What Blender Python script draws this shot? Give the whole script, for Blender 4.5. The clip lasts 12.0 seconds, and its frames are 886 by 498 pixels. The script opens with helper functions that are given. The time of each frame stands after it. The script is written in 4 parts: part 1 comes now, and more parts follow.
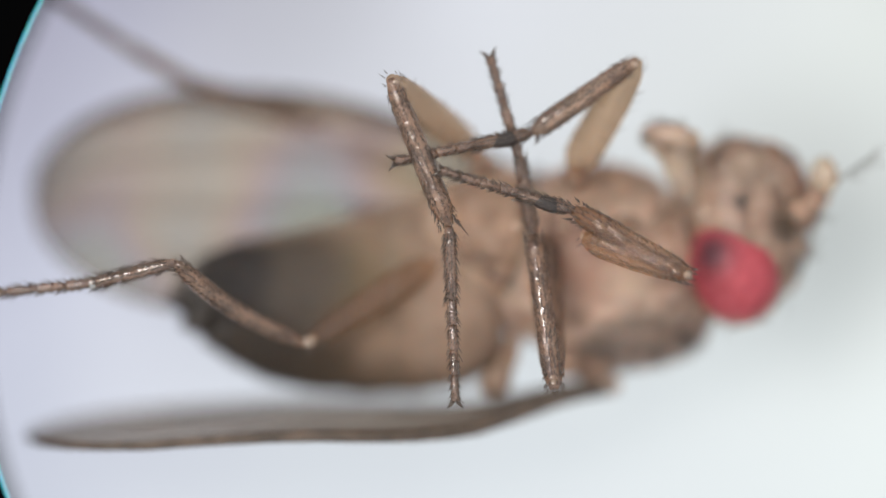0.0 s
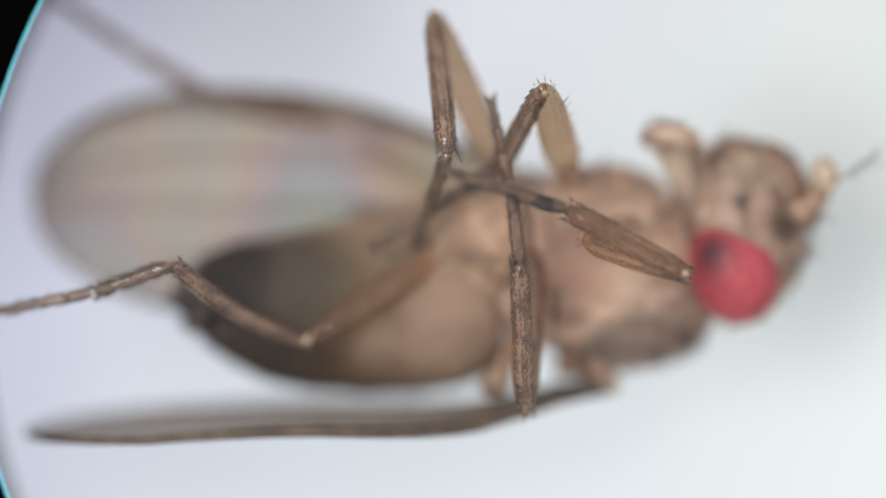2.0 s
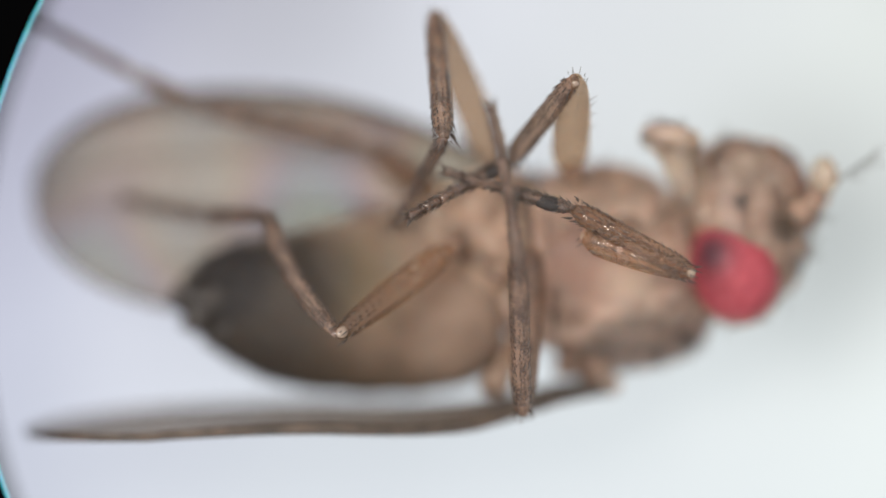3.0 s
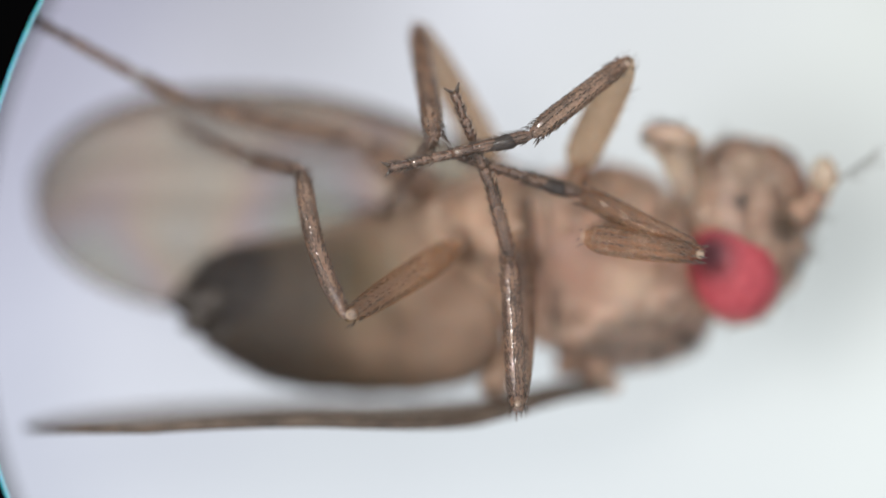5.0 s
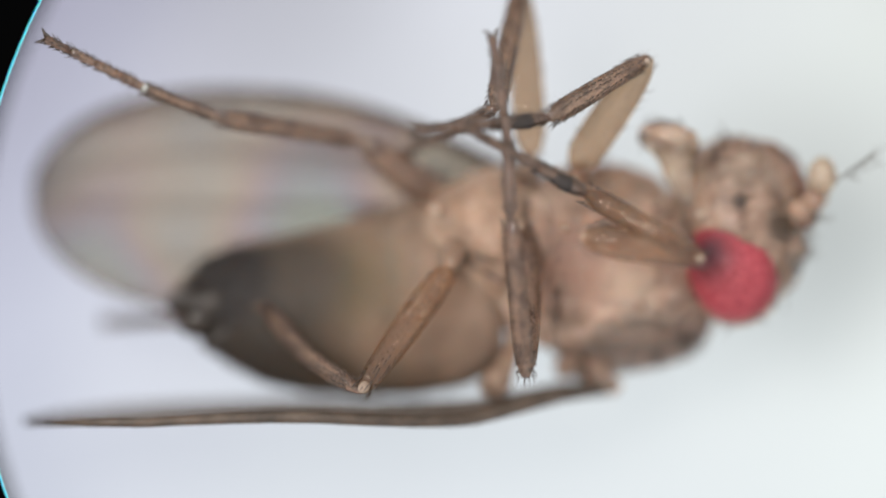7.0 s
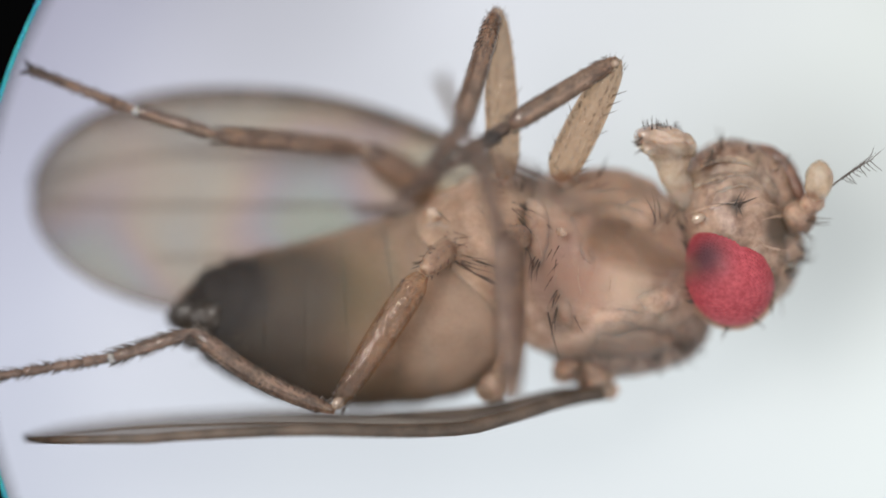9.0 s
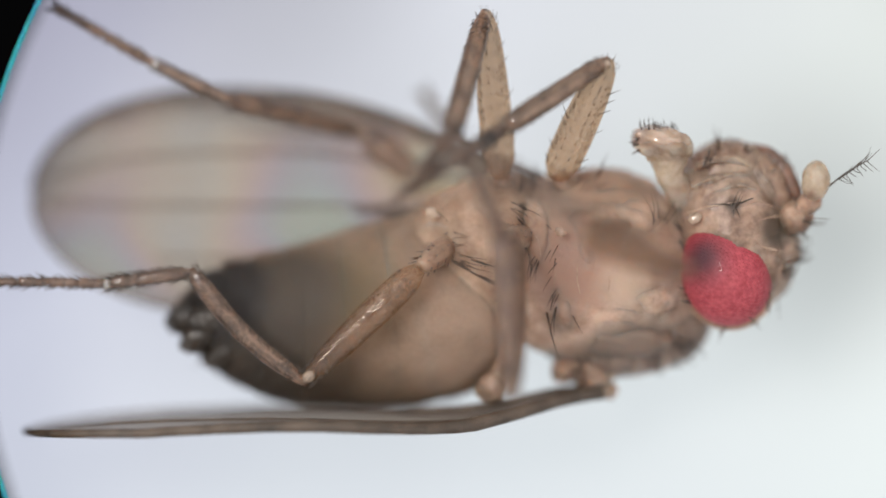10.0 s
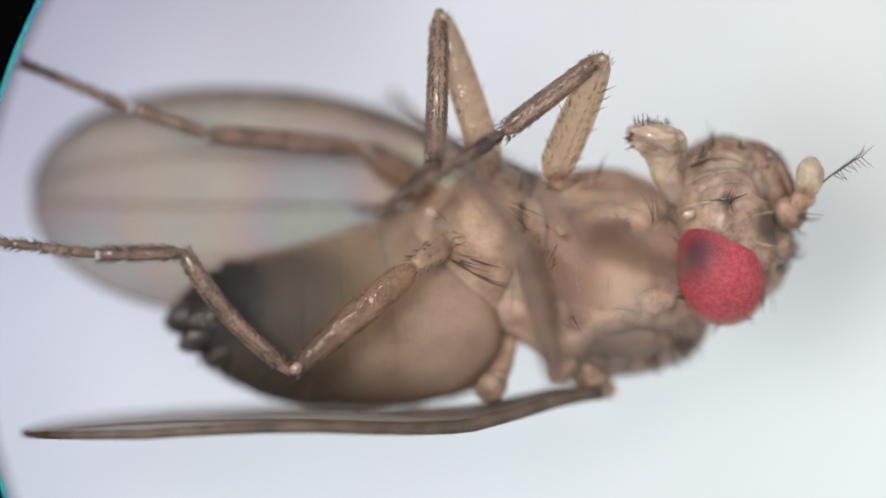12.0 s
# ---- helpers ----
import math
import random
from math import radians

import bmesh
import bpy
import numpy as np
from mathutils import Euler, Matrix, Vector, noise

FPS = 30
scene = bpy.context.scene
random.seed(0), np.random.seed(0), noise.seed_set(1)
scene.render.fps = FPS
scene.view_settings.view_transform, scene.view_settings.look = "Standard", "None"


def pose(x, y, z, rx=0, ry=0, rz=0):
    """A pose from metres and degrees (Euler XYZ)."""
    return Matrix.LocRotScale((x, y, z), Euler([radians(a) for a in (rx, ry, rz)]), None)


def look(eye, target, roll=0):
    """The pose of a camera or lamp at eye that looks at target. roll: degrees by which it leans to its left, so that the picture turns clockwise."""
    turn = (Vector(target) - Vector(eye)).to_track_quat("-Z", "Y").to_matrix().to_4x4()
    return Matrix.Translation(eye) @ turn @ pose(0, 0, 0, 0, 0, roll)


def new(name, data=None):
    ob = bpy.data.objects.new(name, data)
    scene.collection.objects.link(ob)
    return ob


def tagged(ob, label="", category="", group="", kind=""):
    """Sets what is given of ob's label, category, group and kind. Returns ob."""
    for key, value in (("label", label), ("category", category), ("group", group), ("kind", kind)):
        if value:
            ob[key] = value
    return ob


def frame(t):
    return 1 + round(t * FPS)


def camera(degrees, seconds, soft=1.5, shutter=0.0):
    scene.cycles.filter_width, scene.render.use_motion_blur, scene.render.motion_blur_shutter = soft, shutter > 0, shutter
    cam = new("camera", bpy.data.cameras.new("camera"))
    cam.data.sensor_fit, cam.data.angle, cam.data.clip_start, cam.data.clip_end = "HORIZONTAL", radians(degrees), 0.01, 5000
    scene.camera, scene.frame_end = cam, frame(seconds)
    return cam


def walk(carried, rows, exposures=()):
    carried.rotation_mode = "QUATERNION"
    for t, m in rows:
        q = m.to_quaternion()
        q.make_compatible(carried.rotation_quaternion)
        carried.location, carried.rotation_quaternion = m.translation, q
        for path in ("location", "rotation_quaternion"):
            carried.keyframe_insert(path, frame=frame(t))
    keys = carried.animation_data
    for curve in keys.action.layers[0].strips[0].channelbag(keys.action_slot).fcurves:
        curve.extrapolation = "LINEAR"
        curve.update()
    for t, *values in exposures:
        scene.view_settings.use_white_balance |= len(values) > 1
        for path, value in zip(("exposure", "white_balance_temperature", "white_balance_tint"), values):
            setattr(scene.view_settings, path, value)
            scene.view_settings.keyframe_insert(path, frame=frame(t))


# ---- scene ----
from mathutils.bvhtree import BVHTree

# A fruit fly under a stereo microscope, at its true size (about 2.6 mm).
# Places are given on the eyepiece's scale: 442 divisions to a millimetre, u across, v down,
# and h, the height in millimetres over the plane of the fly's upper flank.
DIV = 1.0 / 442000.0
REST = 0.86e-3          # that plane's height over the stage plate
REACH = 100.0           # working distance in millimetres


def at(u, v, h=0.0):
    k = DIV * (1.0 - h / REACH)
    return Vector(((u - 784.0) * k, (441.0 - v) * k, REST + h * 1e-3))


# ---- camera: focused by racking the microscope up and down ----
cam = camera(math.degrees(2 * math.atan(784 * DIV / (REACH * 1e-3))), 12.0, soft=1.75)
cam.data.dof.use_dof = True
cam.data.dof.focus_distance = REACH * 1e-3
cam.data.dof.aperture_fstop = 72.0


def over(h):
    return pose(0, 0, REST + (REACH + h) * 1e-3)


walk(cam, [(0.0, over(0.36)), (5.5, over(0.36)), (6.2, over(0.33)), (7.2, over(0.22)),
           (8.6, over(0.03)), (9.2, over(0.0)), (12.0, over(0.0))])

# ---- light: room light and a lamp beside the microscope; the plate is lit from below ----
world = bpy.data.worlds.new("room_light")
scene.world = world
world.use_nodes = True
world.node_tree.nodes["Background"].inputs["Color"].default_value = (0.95, 0.965, 0.98, 1)
world.node_tree.nodes["Background"].inputs["Strength"].default_value = 0.98

lamp_data = bpy.data.lights.new("microscope_lamp", "AREA")
lamp_data.shape, lamp_data.size = "DISK", 0.045
lamp_data.energy = 0.105
lamp_data.color = (1.0, 0.96, 0.90)
lamp = new("microscope_lamp", lamp_data)
lamp.matrix_world = look((-0.048, 0.030, 0.118), (0, 0, 0.001))
tagged(lamp, kind="structure")


# ---- materials ----
def node_material(name):
    m = bpy.data.materials.new(name)
    m.use_nodes = True
    t = m.node_tree
    return m, t, t.nodes["Principled BSDF"]


def chitin(name, low, high, rough=0.38, scale=9000.0, glow=0.5, depth=0.00011, bump=0.35, coat=0.0, fine=60000.0, clear=0.0, relief=0.000004, through_light=0.0, beads=0.0, sheen=0.0000030, folds=0.0, streak=1.0, contrast=0.0, ripples=52000.0, grain=0.22, gloss=0.5):
    """Cuticle: mottled in two scales, translucent, with a fine relief."""
    m, t, b = node_material(name)
    n, l = t.nodes, t.links
    co = n.new("ShaderNodeTexCoord")
    big = n.new("ShaderNodeTexNoise")
    big.inputs["Scale"].default_value = scale
    big.inputs["Detail"].default_value = 4
    small = n.new("ShaderNodeTexNoise")
    small.inputs["Scale"].default_value = fine
    small.inputs["Detail"].default_value = 3
    along = n.new("ShaderNodeMapping")
    along.inputs["Scale"].default_value = (streak, 1, 1)
    l.new(co.outputs["Object"], along.inputs["Vector"])
    l.new(along.outputs[0], big.inputs["Vector"])
    l.new(co.outputs["Object"], small.inputs["Vector"])
    mix = n.new("ShaderNodeMath")
    mix.operation = "MULTIPLY_ADD"
    mix.inputs[1].default_value = grain
    l.new(small.outputs["Fac"], mix.inputs[0])
    l.new(big.outputs["Fac"], mix.inputs[2])
    ramp = n.new("ShaderNodeValToRGB")
    middle = 0.5 + 0.5 * grain
    ramp.color_ramp.elements[0].position, ramp.color_ramp.elements[1].position = middle - 0.21 + contrast, middle + 0.21 - contrast
    ramp.color_ramp.elements[0].color, ramp.color_ramp.elements[1].color = (*low, 1), (*high, 1)
    l.new(mix.outputs[0], ramp.inputs["Fac"])
    l.new(ramp.outputs["Color"], b.inputs["Base Color"])
    b.inputs["Roughness"].default_value = rough
    b.inputs["Specular IOR Level"].default_value = gloss
    b.inputs["Subsurface Weight"].default_value = glow
    b.inputs["Subsurface Radius"].default_value = (1.0, 0.6, 0.4)
    b.inputs["Subsurface Scale"].default_value = depth
    b.inputs["Transmission Weight"].default_value = clear
    b.inputs["IOR"].default_value = 1.4
    b.inputs["Coat Weight"].default_value = coat
    b.inputs["Coat Roughness"].default_value = 0.04
    b.inputs["Coat IOR"].default_value = 1.75
    bp = n.new("ShaderNodeBump")
    bp.inputs["Strength"].default_value = bump
    bp.inputs["Distance"].default_value = relief
    if beads:
        cell = n.new("ShaderNodeTexVoronoi")
        cell.feature = "SMOOTH_F1"
        cell.inputs["Scale"].default_value = beads
        cell.inputs["Smoothness"].default_value = 0.6
        l.new(along.outputs[0], cell.inputs["Vector"])
        bp.invert = True
        l.new(cell.outputs["Distance"], bp.inputs["Height"])
    else:
        l.new(small.outputs["Fac"], bp.inputs["Height"])
    if folds:
        warp = n.new("ShaderNodeTexNoise")
        warp.inputs["Scale"].default_value = 4600.0
        warp.inputs["Detail"].default_value = 2.0
        warp.inputs["Distortion"].default_value = 0.8
        l.new(co.outputs["Object"], warp.inputs["Vector"])
        crease = n.new("ShaderNodeMath")
        crease.operation = "PINGPONG"
        crease.inputs[1].default_value = 0.14
        l.new(warp.outputs["Fac"], crease.inputs[0])
        fold = n.new("ShaderNodeBump")
        fold.inputs["Strength"].default_value = 0.8
        fold.inputs["Distance"].default_value = folds
        l.new(crease.outputs[0], fold.inputs["Height"])
        l.new(fold.outputs["Normal"], bp.inputs["Normal"])
    l.new(bp.outputs["Normal"], b.inputs["Normal"])
    wet = n.new("ShaderNodeBump")
    wet.inputs["Strength"].default_value = 1.0
    wet.inputs["Distance"].default_value = sheen
    ripple = n.new("ShaderNodeTexNoise")
    ripple.inputs["Scale"].default_value = ripples
    ripple.inputs["Detail"].default_value = 0.0
    l.new(co.outputs["Object"], ripple.inputs["Vector"])
    l.new(ripple.outputs["Fac"], wet.inputs["Height"])
    if folds:
        l.new(fold.outputs["Normal"], wet.inputs["Normal"])
    l.new(wet.outputs["Normal"], b.inputs["Coat Normal"])
    if through_light:
        see = n.new("ShaderNodeBsdfTransparent")
        see.inputs["Color"].default_value = (0.95, 0.80, 0.645, 1)
        ms = n.new("ShaderNodeMixShader")
        ms.inputs["Fac"].default_value = through_light
        l.new(b.outputs[0], ms.inputs[1])
        l.new(see.outputs[0], ms.inputs[2])
        l.new(ms.outputs[0], n["Material Output"].inputs["Surface"])
    return m


TAN = chitin("tan_cuticle", (0.265, 0.165, 0.113), (0.52, 0.36, 0.265), depth=0.00012, glow=0.8, relief=0.000004, coat=0.03, folds=0.000016, scale=9500.0, contrast=0.02, rough=0.55, gloss=0.25)
FLANK = chitin("flank_cuticle", (0.288, 0.182, 0.132), (0.58, 0.408, 0.315), depth=0.00012, glow=0.8, relief=0.000004, coat=0.04, folds=0.000018, scale=9500.0, contrast=0.03, rough=0.55, gloss=0.25)
PALE = chitin("pale_cuticle", (0.36, 0.26, 0.19), (0.80, 0.68, 0.57), glow=0.5, coat=1.0, clear=0.4, bump=1.0, fine=45000.0, relief=0.000007, folds=0.00006, through_light=0.42, sheen=0.000008, ripples=40000.0)
FACE = chitin("face_cuticle", (0.085, 0.042, 0.028), (0.23, 0.115, 0.075), coat=0.4)
WET = chitin("wet_fold", (0.27, 0.175, 0.125), (0.55, 0.40, 0.30), rough=0.12, coat=1.0, sheen=0.000004, folds=0.00003)
BROWN = chitin("brown_cuticle", (0.27, 0.168, 0.122), (0.50, 0.335, 0.25), scale=14000.0, folds=0.00002, gloss=0.3)
SEAM = chitin("seam_cuticle", (0.26, 0.162, 0.114), (0.52, 0.355, 0.262), scale=22000.0, glow=0.3, depth=0.00003)
GREY = chitin("back_cuticle", (0.165, 0.115, 0.092), (0.36, 0.26, 0.21), depth=0.00012, glow=0.8, scale=11000.0, folds=0.00004, contrast=0.04)
HEAD = chitin("head_cuticle", (0.18, 0.110, 0.078), (0.445, 0.30, 0.224), coat=0.2, depth=0.00012, glow=0.8, sheen=0.000006, folds=0.00003, gloss=0.35, rough=0.45, bump=0.5, fine=40000.0, relief=0.000004, scale=10000.0, contrast=0.04)
COXA = chitin("hip_cuticle", (0.23, 0.142, 0.098), (0.48, 0.335, 0.25), coat=0.2, through_light=0.25, streak=0.5, scale=20000.0, sheen=0.000006, ripples=60000.0)
LEG = chitin("leg_cuticle", (0.20, 0.122, 0.084), (0.47, 0.31, 0.215), grain=0.8, gloss=0.2, rough=0.34, scale=26000.0, glow=0.3, depth=0.00004, coat=1.0, clear=0.3, bump=1.0, fine=95000.0, relief=0.000012, through_light=0.62, beads=80000.0, sheen=0.0000036, streak=0.35, contrast=0.02, ripples=80000.0)
SHIN = chitin("shin_cuticle", (0.105, 0.060, 0.040), (0.37, 0.222, 0.148), grain=0.8, gloss=0.2, rough=0.30, scale=30000.0, glow=0.3, depth=0.00004, coat=1.0, clear=0.3, bump=1.0, fine=95000.0, relief=0.000012, through_light=0.25, beads=80000.0, sheen=0.0000036, streak=0.4, contrast=0.04, ripples=80000.0)
TARSUS = chitin("tarsus_cuticle", (0.080, 0.048, 0.036), (0.27, 0.165, 0.118), rough=0.28, grain=0.8, gloss=0.2, glow=0.3, depth=0.00003, coat=1.0, bump=1.0, fine=95000.0, relief=0.000012, beads=80000.0, through_light=0.16, sheen=0.0000020, ripples=90000.0)
KNEE = chitin("glossy_knee", (0.20, 0.13, 0.09), (0.42, 0.30, 0.21), rough=0.10, coat=1.0, bump=0.1, glow=0.1, sheen=0.000002)
MEMBRANE_RING = chitin("pale_joint_skin", (0.50, 0.44, 0.40), (0.85, 0.80, 0.76), rough=0.2, coat=1.0, through_light=0.25)
JOINT = chitin("dark_joint", (0.012, 0.010, 0.010), (0.045, 0.034, 0.03), rough=0.35, glow=0.1, coat=0.2)
BRISTLE = chitin("bristle", (0.036, 0.024, 0.018), (0.10, 0.07, 0.052), rough=0.28, glow=0.0, coat=0.5)
VEIN = chitin("wing_vein", (0.050, 0.037, 0.028), (0.13, 0.095, 0.072), glow=0.2)


def place_value(t, point, reach):
    """0 at a point of the object, 1 at that distance."""
    n, l = t.nodes, t.links
    co = n.new("ShaderNodeTexCoord")
    d = n.new("ShaderNodeVectorMath")
    d.operation = "DISTANCE"
    d.inputs[1].default_value = point
    l.new(co.outputs["Object"], d.inputs[0])
    r = n.new("ShaderNodeMapRange")
    r.inputs["From Min"].default_value, r.inputs["From Max"].default_value = reach[0], reach[1]
    r.interpolation_type = "SMOOTHSTEP"
    l.new(d.outputs["Value"], r.inputs["Value"])
    return r.outputs[0]


def tint_by(m, value, colour):
    """Mixes a colour in where the value is 0."""
    t = m.node_tree
    b = t.nodes["Principled BSDF"]
    base = b.inputs["Base Color"].links[0].from_socket
    mix = t.nodes.new("ShaderNodeMix")
    mix.data_type = "RGBA"
    mix.inputs["A"].default_value = (*colour, 1)
    t.links.new(value, mix.inputs["Factor"])
    t.links.new(base, mix.inputs["B"])
    t.links.new(mix.outputs["Result"], b.inputs["Base Color"])


# the flank is redder round the leg sockets and greyer to the back
tint_by(FLANK, place_value(FLANK.node_tree, at(1015, 470, 0.0), (40 * DIV, 130 * DIV)), (0.355, 0.215, 0.162))
tint_by(FLANK, place_value(FLANK.node_tree, at(1110, 505, 0.02), (10 * DIV, 75 * DIV)), (0.50, 0.36, 0.275))
tint_by(FLANK, place_value(FLANK.node_tree, at(1120, 640, -0.2), (70 * DIV, 125 * DIV)), (0.20, 0.145, 0.115))
tint_by(FLANK, place_value(FLANK.node_tree, at(1080, 310, -0.2), (40 * DIV, 120 * DIV)), (0.35, 0.225, 0.16))
tint_by(HEAD, place_value(HEAD.node_tree, at(1300, 366, -0.05), (8 * DIV, 24 * DIV)), (0.045, 0.032, 0.026))
# shade of a hollow by the feeler's root, put into the colour
tint_by(HEAD, place_value(HEAD.node_tree, at(1368, 408, -0.1), (18 * DIV, 48 * DIV)), (0.10, 0.068, 0.048))
# thighs are browner towards the knee
tint_by(LEG, place_value(LEG.node_tree, Vector((275 * DIV, 0, 0)), (70 * DIV, 165 * DIV)), (0.22, 0.138, 0.095))
EYE = chitin("red_eye", (0.43, 0.042, 0.056), (0.63, 0.098, 0.118), rough=0.38, scale=45000.0, glow=0.35, depth=0.00004, coat=0.12, contrast=0.03)
# dark spot on the eye, shade painted into its colour as a pseudopupil
tint_by(EYE, place_value(EYE.node_tree, at(1245, 456, 0.0), (4 * DIV, 74 * DIV)), (0.085, 0.018, 0.028))


def abdomen_material():
    """Pale below, olive to the rear, black at the tip and along the back."""
    m = chitin("abdomen_cuticle", (0.21, 0.138, 0.097), (0.36, 0.25, 0.185), scale=4500.0, glow=0.6, depth=0.00012, rough=0.6, gloss=0.25)
    t = m.node_tree
    tint_by(m, place_value(t, at(600, 500, 0.0), (40 * DIV, 180 * DIV)), (0.13, 0.095, 0.055))
    tint_by(m, place_value(t, at(640, 770, -0.25), (50 * DIV, 190 * DIV)), (0.17, 0.118, 0.08))
    tint_by(m, place_value(t, at(540, 670, -0.25), (50 * DIV, 170 * DIV)), (0.105, 0.073, 0.051))
    tint_by(m, place_value(t, at(505, 500, -0.15), (60 * DIV, 160 * DIV)), (0.084, 0.065, 0.051))
    tint_by(m, place_value(t, at(390, 640, -0.2), (80 * DIV, 255 * DIV)), (0.060, 0.047, 0.038))
    tint_by(m, place_value(t, at(392, 505, -0.25), (62 * DIV, 118 * DIV)), (0.036, 0.030, 0.028))
    return m


BELLY = abdomen_material()
DARK = chitin("dark_tip", (0.022, 0.017, 0.014), (0.06, 0.045, 0.035), rough=0.42, glow=0.1, coat=0.3, sheen=0.000002)


def membrane_material():
    m, t, b = node_material("wing_membrane")
    n, l = t.nodes, t.links
    b.inputs["Base Color"].default_value = (0.46, 0.40, 0.36, 1)
    b.inputs["Roughness"].default_value = 0.30
    b.inputs["IOR"].default_value = 1.56
    b.inputs["Thin Film IOR"].default_value = 1.45
    co = n.new("ShaderNodeTexCoord")
    film = n.new("ShaderNodeTexNoise")
    film.inputs["Scale"].default_value = 1500.0
    film.inputs["Detail"].default_value = 1.0
    l.new(co.outputs["Object"], film.inputs["Vector"])
    nm = n.new("ShaderNodeMapRange")
    nm.inputs["From Min"].default_value, nm.inputs["From Max"].default_value = 0.3, 0.7
    nm.inputs["To Min"].default_value, nm.inputs["To Max"].default_value = 150.0, 350.0
    l.new(film.outputs["Fac"], nm.inputs["Value"])
    l.new(nm.outputs[0], b.inputs["Thin Film Thickness"])
    hair = n.new("ShaderNodeTexNoise")
    hair.inputs["Scale"].default_value = 30000.0
    l.new(co.outputs["Object"], hair.inputs["Vector"])
    bp = n.new("ShaderNodeBump")
    bp.inputs["Strength"].default_value = 0.2
    bp.inputs["Distance"].default_value = 0.000003
    l.new(hair.outputs["Fac"], bp.inputs["Height"])
    l.new(bp.outputs["Normal"], b.inputs["Normal"])
    clear = n.new("ShaderNodeBsdfTransparent")
    parts = n.new("ShaderNodeSeparateXYZ")
    l.new(co.outputs["Object"], parts.inputs[0])
    smoke = n.new("ShaderNodeMapRange")
    smoke.interpolation_type = "SMOOTHSTEP"
    smoke.inputs["From Min"].default_value, smoke.inputs["From Max"].default_value = 0.24 * 966 * DIV, 0.70 * 966 * DIV
    l.new(parts.outputs["X"], smoke.inputs["Value"])
    tone = n.new("ShaderNodeMix")
    tone.data_type = "RGBA"
    tone.inputs["A"].default_value, tone.inputs["B"].default_value = (0.60, 0.56, 0.505, 1), (0.675, 0.645, 0.615, 1)
    l.new(smoke.outputs[0], tone.inputs["Factor"])
    l.new(tone.outputs["Result"], clear.inputs["Color"])
    mix = n.new("ShaderNodeMixShader")
    mix.inputs["Fac"].default_value = 0.30
    l.new(clear.outputs[0], mix.inputs[1])
    l.new(b.outputs[0], mix.inputs[2])
    l.new(mix.outputs[0], n["Material Output"].inputs["Surface"])
    return m


MEMBRANE = membrane_material()


def plate_material():
    """Frosted plate lit from below: its glow is painted dimmer and bluer to one side, a little uneven, with two dim
    patches.
    """
    m, t, b = node_material("lit_stage_plate")
    n, l = t.nodes, t.links
    b.inputs["Base Color"].default_value = (0.085, 0.085, 0.085, 1)
    b.inputs["Roughness"].default_value = 0.6
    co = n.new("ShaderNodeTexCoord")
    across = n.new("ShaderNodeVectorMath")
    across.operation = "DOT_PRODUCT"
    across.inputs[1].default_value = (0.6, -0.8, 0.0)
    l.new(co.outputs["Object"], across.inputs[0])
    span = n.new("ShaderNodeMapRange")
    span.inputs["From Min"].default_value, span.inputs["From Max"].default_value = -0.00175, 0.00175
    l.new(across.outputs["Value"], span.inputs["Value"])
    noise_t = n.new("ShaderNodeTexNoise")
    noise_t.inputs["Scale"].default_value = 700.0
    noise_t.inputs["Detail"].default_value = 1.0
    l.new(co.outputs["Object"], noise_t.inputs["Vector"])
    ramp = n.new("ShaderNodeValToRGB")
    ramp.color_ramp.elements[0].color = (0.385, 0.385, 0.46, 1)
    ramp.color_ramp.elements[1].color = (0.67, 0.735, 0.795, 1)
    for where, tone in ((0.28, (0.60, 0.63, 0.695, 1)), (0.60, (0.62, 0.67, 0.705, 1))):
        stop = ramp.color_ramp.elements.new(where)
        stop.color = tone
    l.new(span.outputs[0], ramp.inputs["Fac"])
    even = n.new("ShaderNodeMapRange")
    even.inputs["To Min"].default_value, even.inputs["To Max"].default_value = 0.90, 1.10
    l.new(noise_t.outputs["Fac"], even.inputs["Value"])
    # a soft patch on the right, painted dimmer into the glow
    right_spot = place_value(t, ((1475 - 784) * DIV, (441 - 400) * DIV, 0.0), (20 * DIV, 370 * DIV))
    right_dim = n.new("ShaderNodeMapRange")
    right_dim.inputs["To Min"].default_value, right_dim.inputs["To Max"].default_value = 0.72, 1.0
    l.new(right_spot, right_dim.inputs["Value"])
    # the light also falls off at the top, put into the glow
    top_dim = n.new("ShaderNodeMapRange")
    top_dim.inputs["To Min"].default_value, top_dim.inputs["To Max"].default_value = 0.80, 1.0
    l.new(place_value(t, ((500 - 784) * DIV, (441 - 20) * DIV, 0.0), (20 * DIV, 400 * DIV)), top_dim.inputs["Value"])
    dimmed = n.new("ShaderNodeMath")
    dimmed.operation = "MULTIPLY"
    l.new(even.outputs[0], dimmed.inputs[0])
    l.new(top_dim.outputs[0], dimmed.inputs[1])
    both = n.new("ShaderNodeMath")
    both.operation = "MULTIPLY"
    l.new(dimmed.outputs[0], both.inputs[0])
    l.new(right_dim.outputs[0], both.inputs[1])
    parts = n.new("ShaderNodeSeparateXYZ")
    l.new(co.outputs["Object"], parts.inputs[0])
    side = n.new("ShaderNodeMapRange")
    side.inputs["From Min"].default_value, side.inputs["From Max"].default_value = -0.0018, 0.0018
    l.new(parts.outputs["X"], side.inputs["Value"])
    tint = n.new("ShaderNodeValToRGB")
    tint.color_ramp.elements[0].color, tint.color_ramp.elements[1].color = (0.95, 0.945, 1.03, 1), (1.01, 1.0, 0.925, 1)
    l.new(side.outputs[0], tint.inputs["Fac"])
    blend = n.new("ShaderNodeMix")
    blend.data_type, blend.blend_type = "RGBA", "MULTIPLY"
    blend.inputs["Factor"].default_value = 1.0
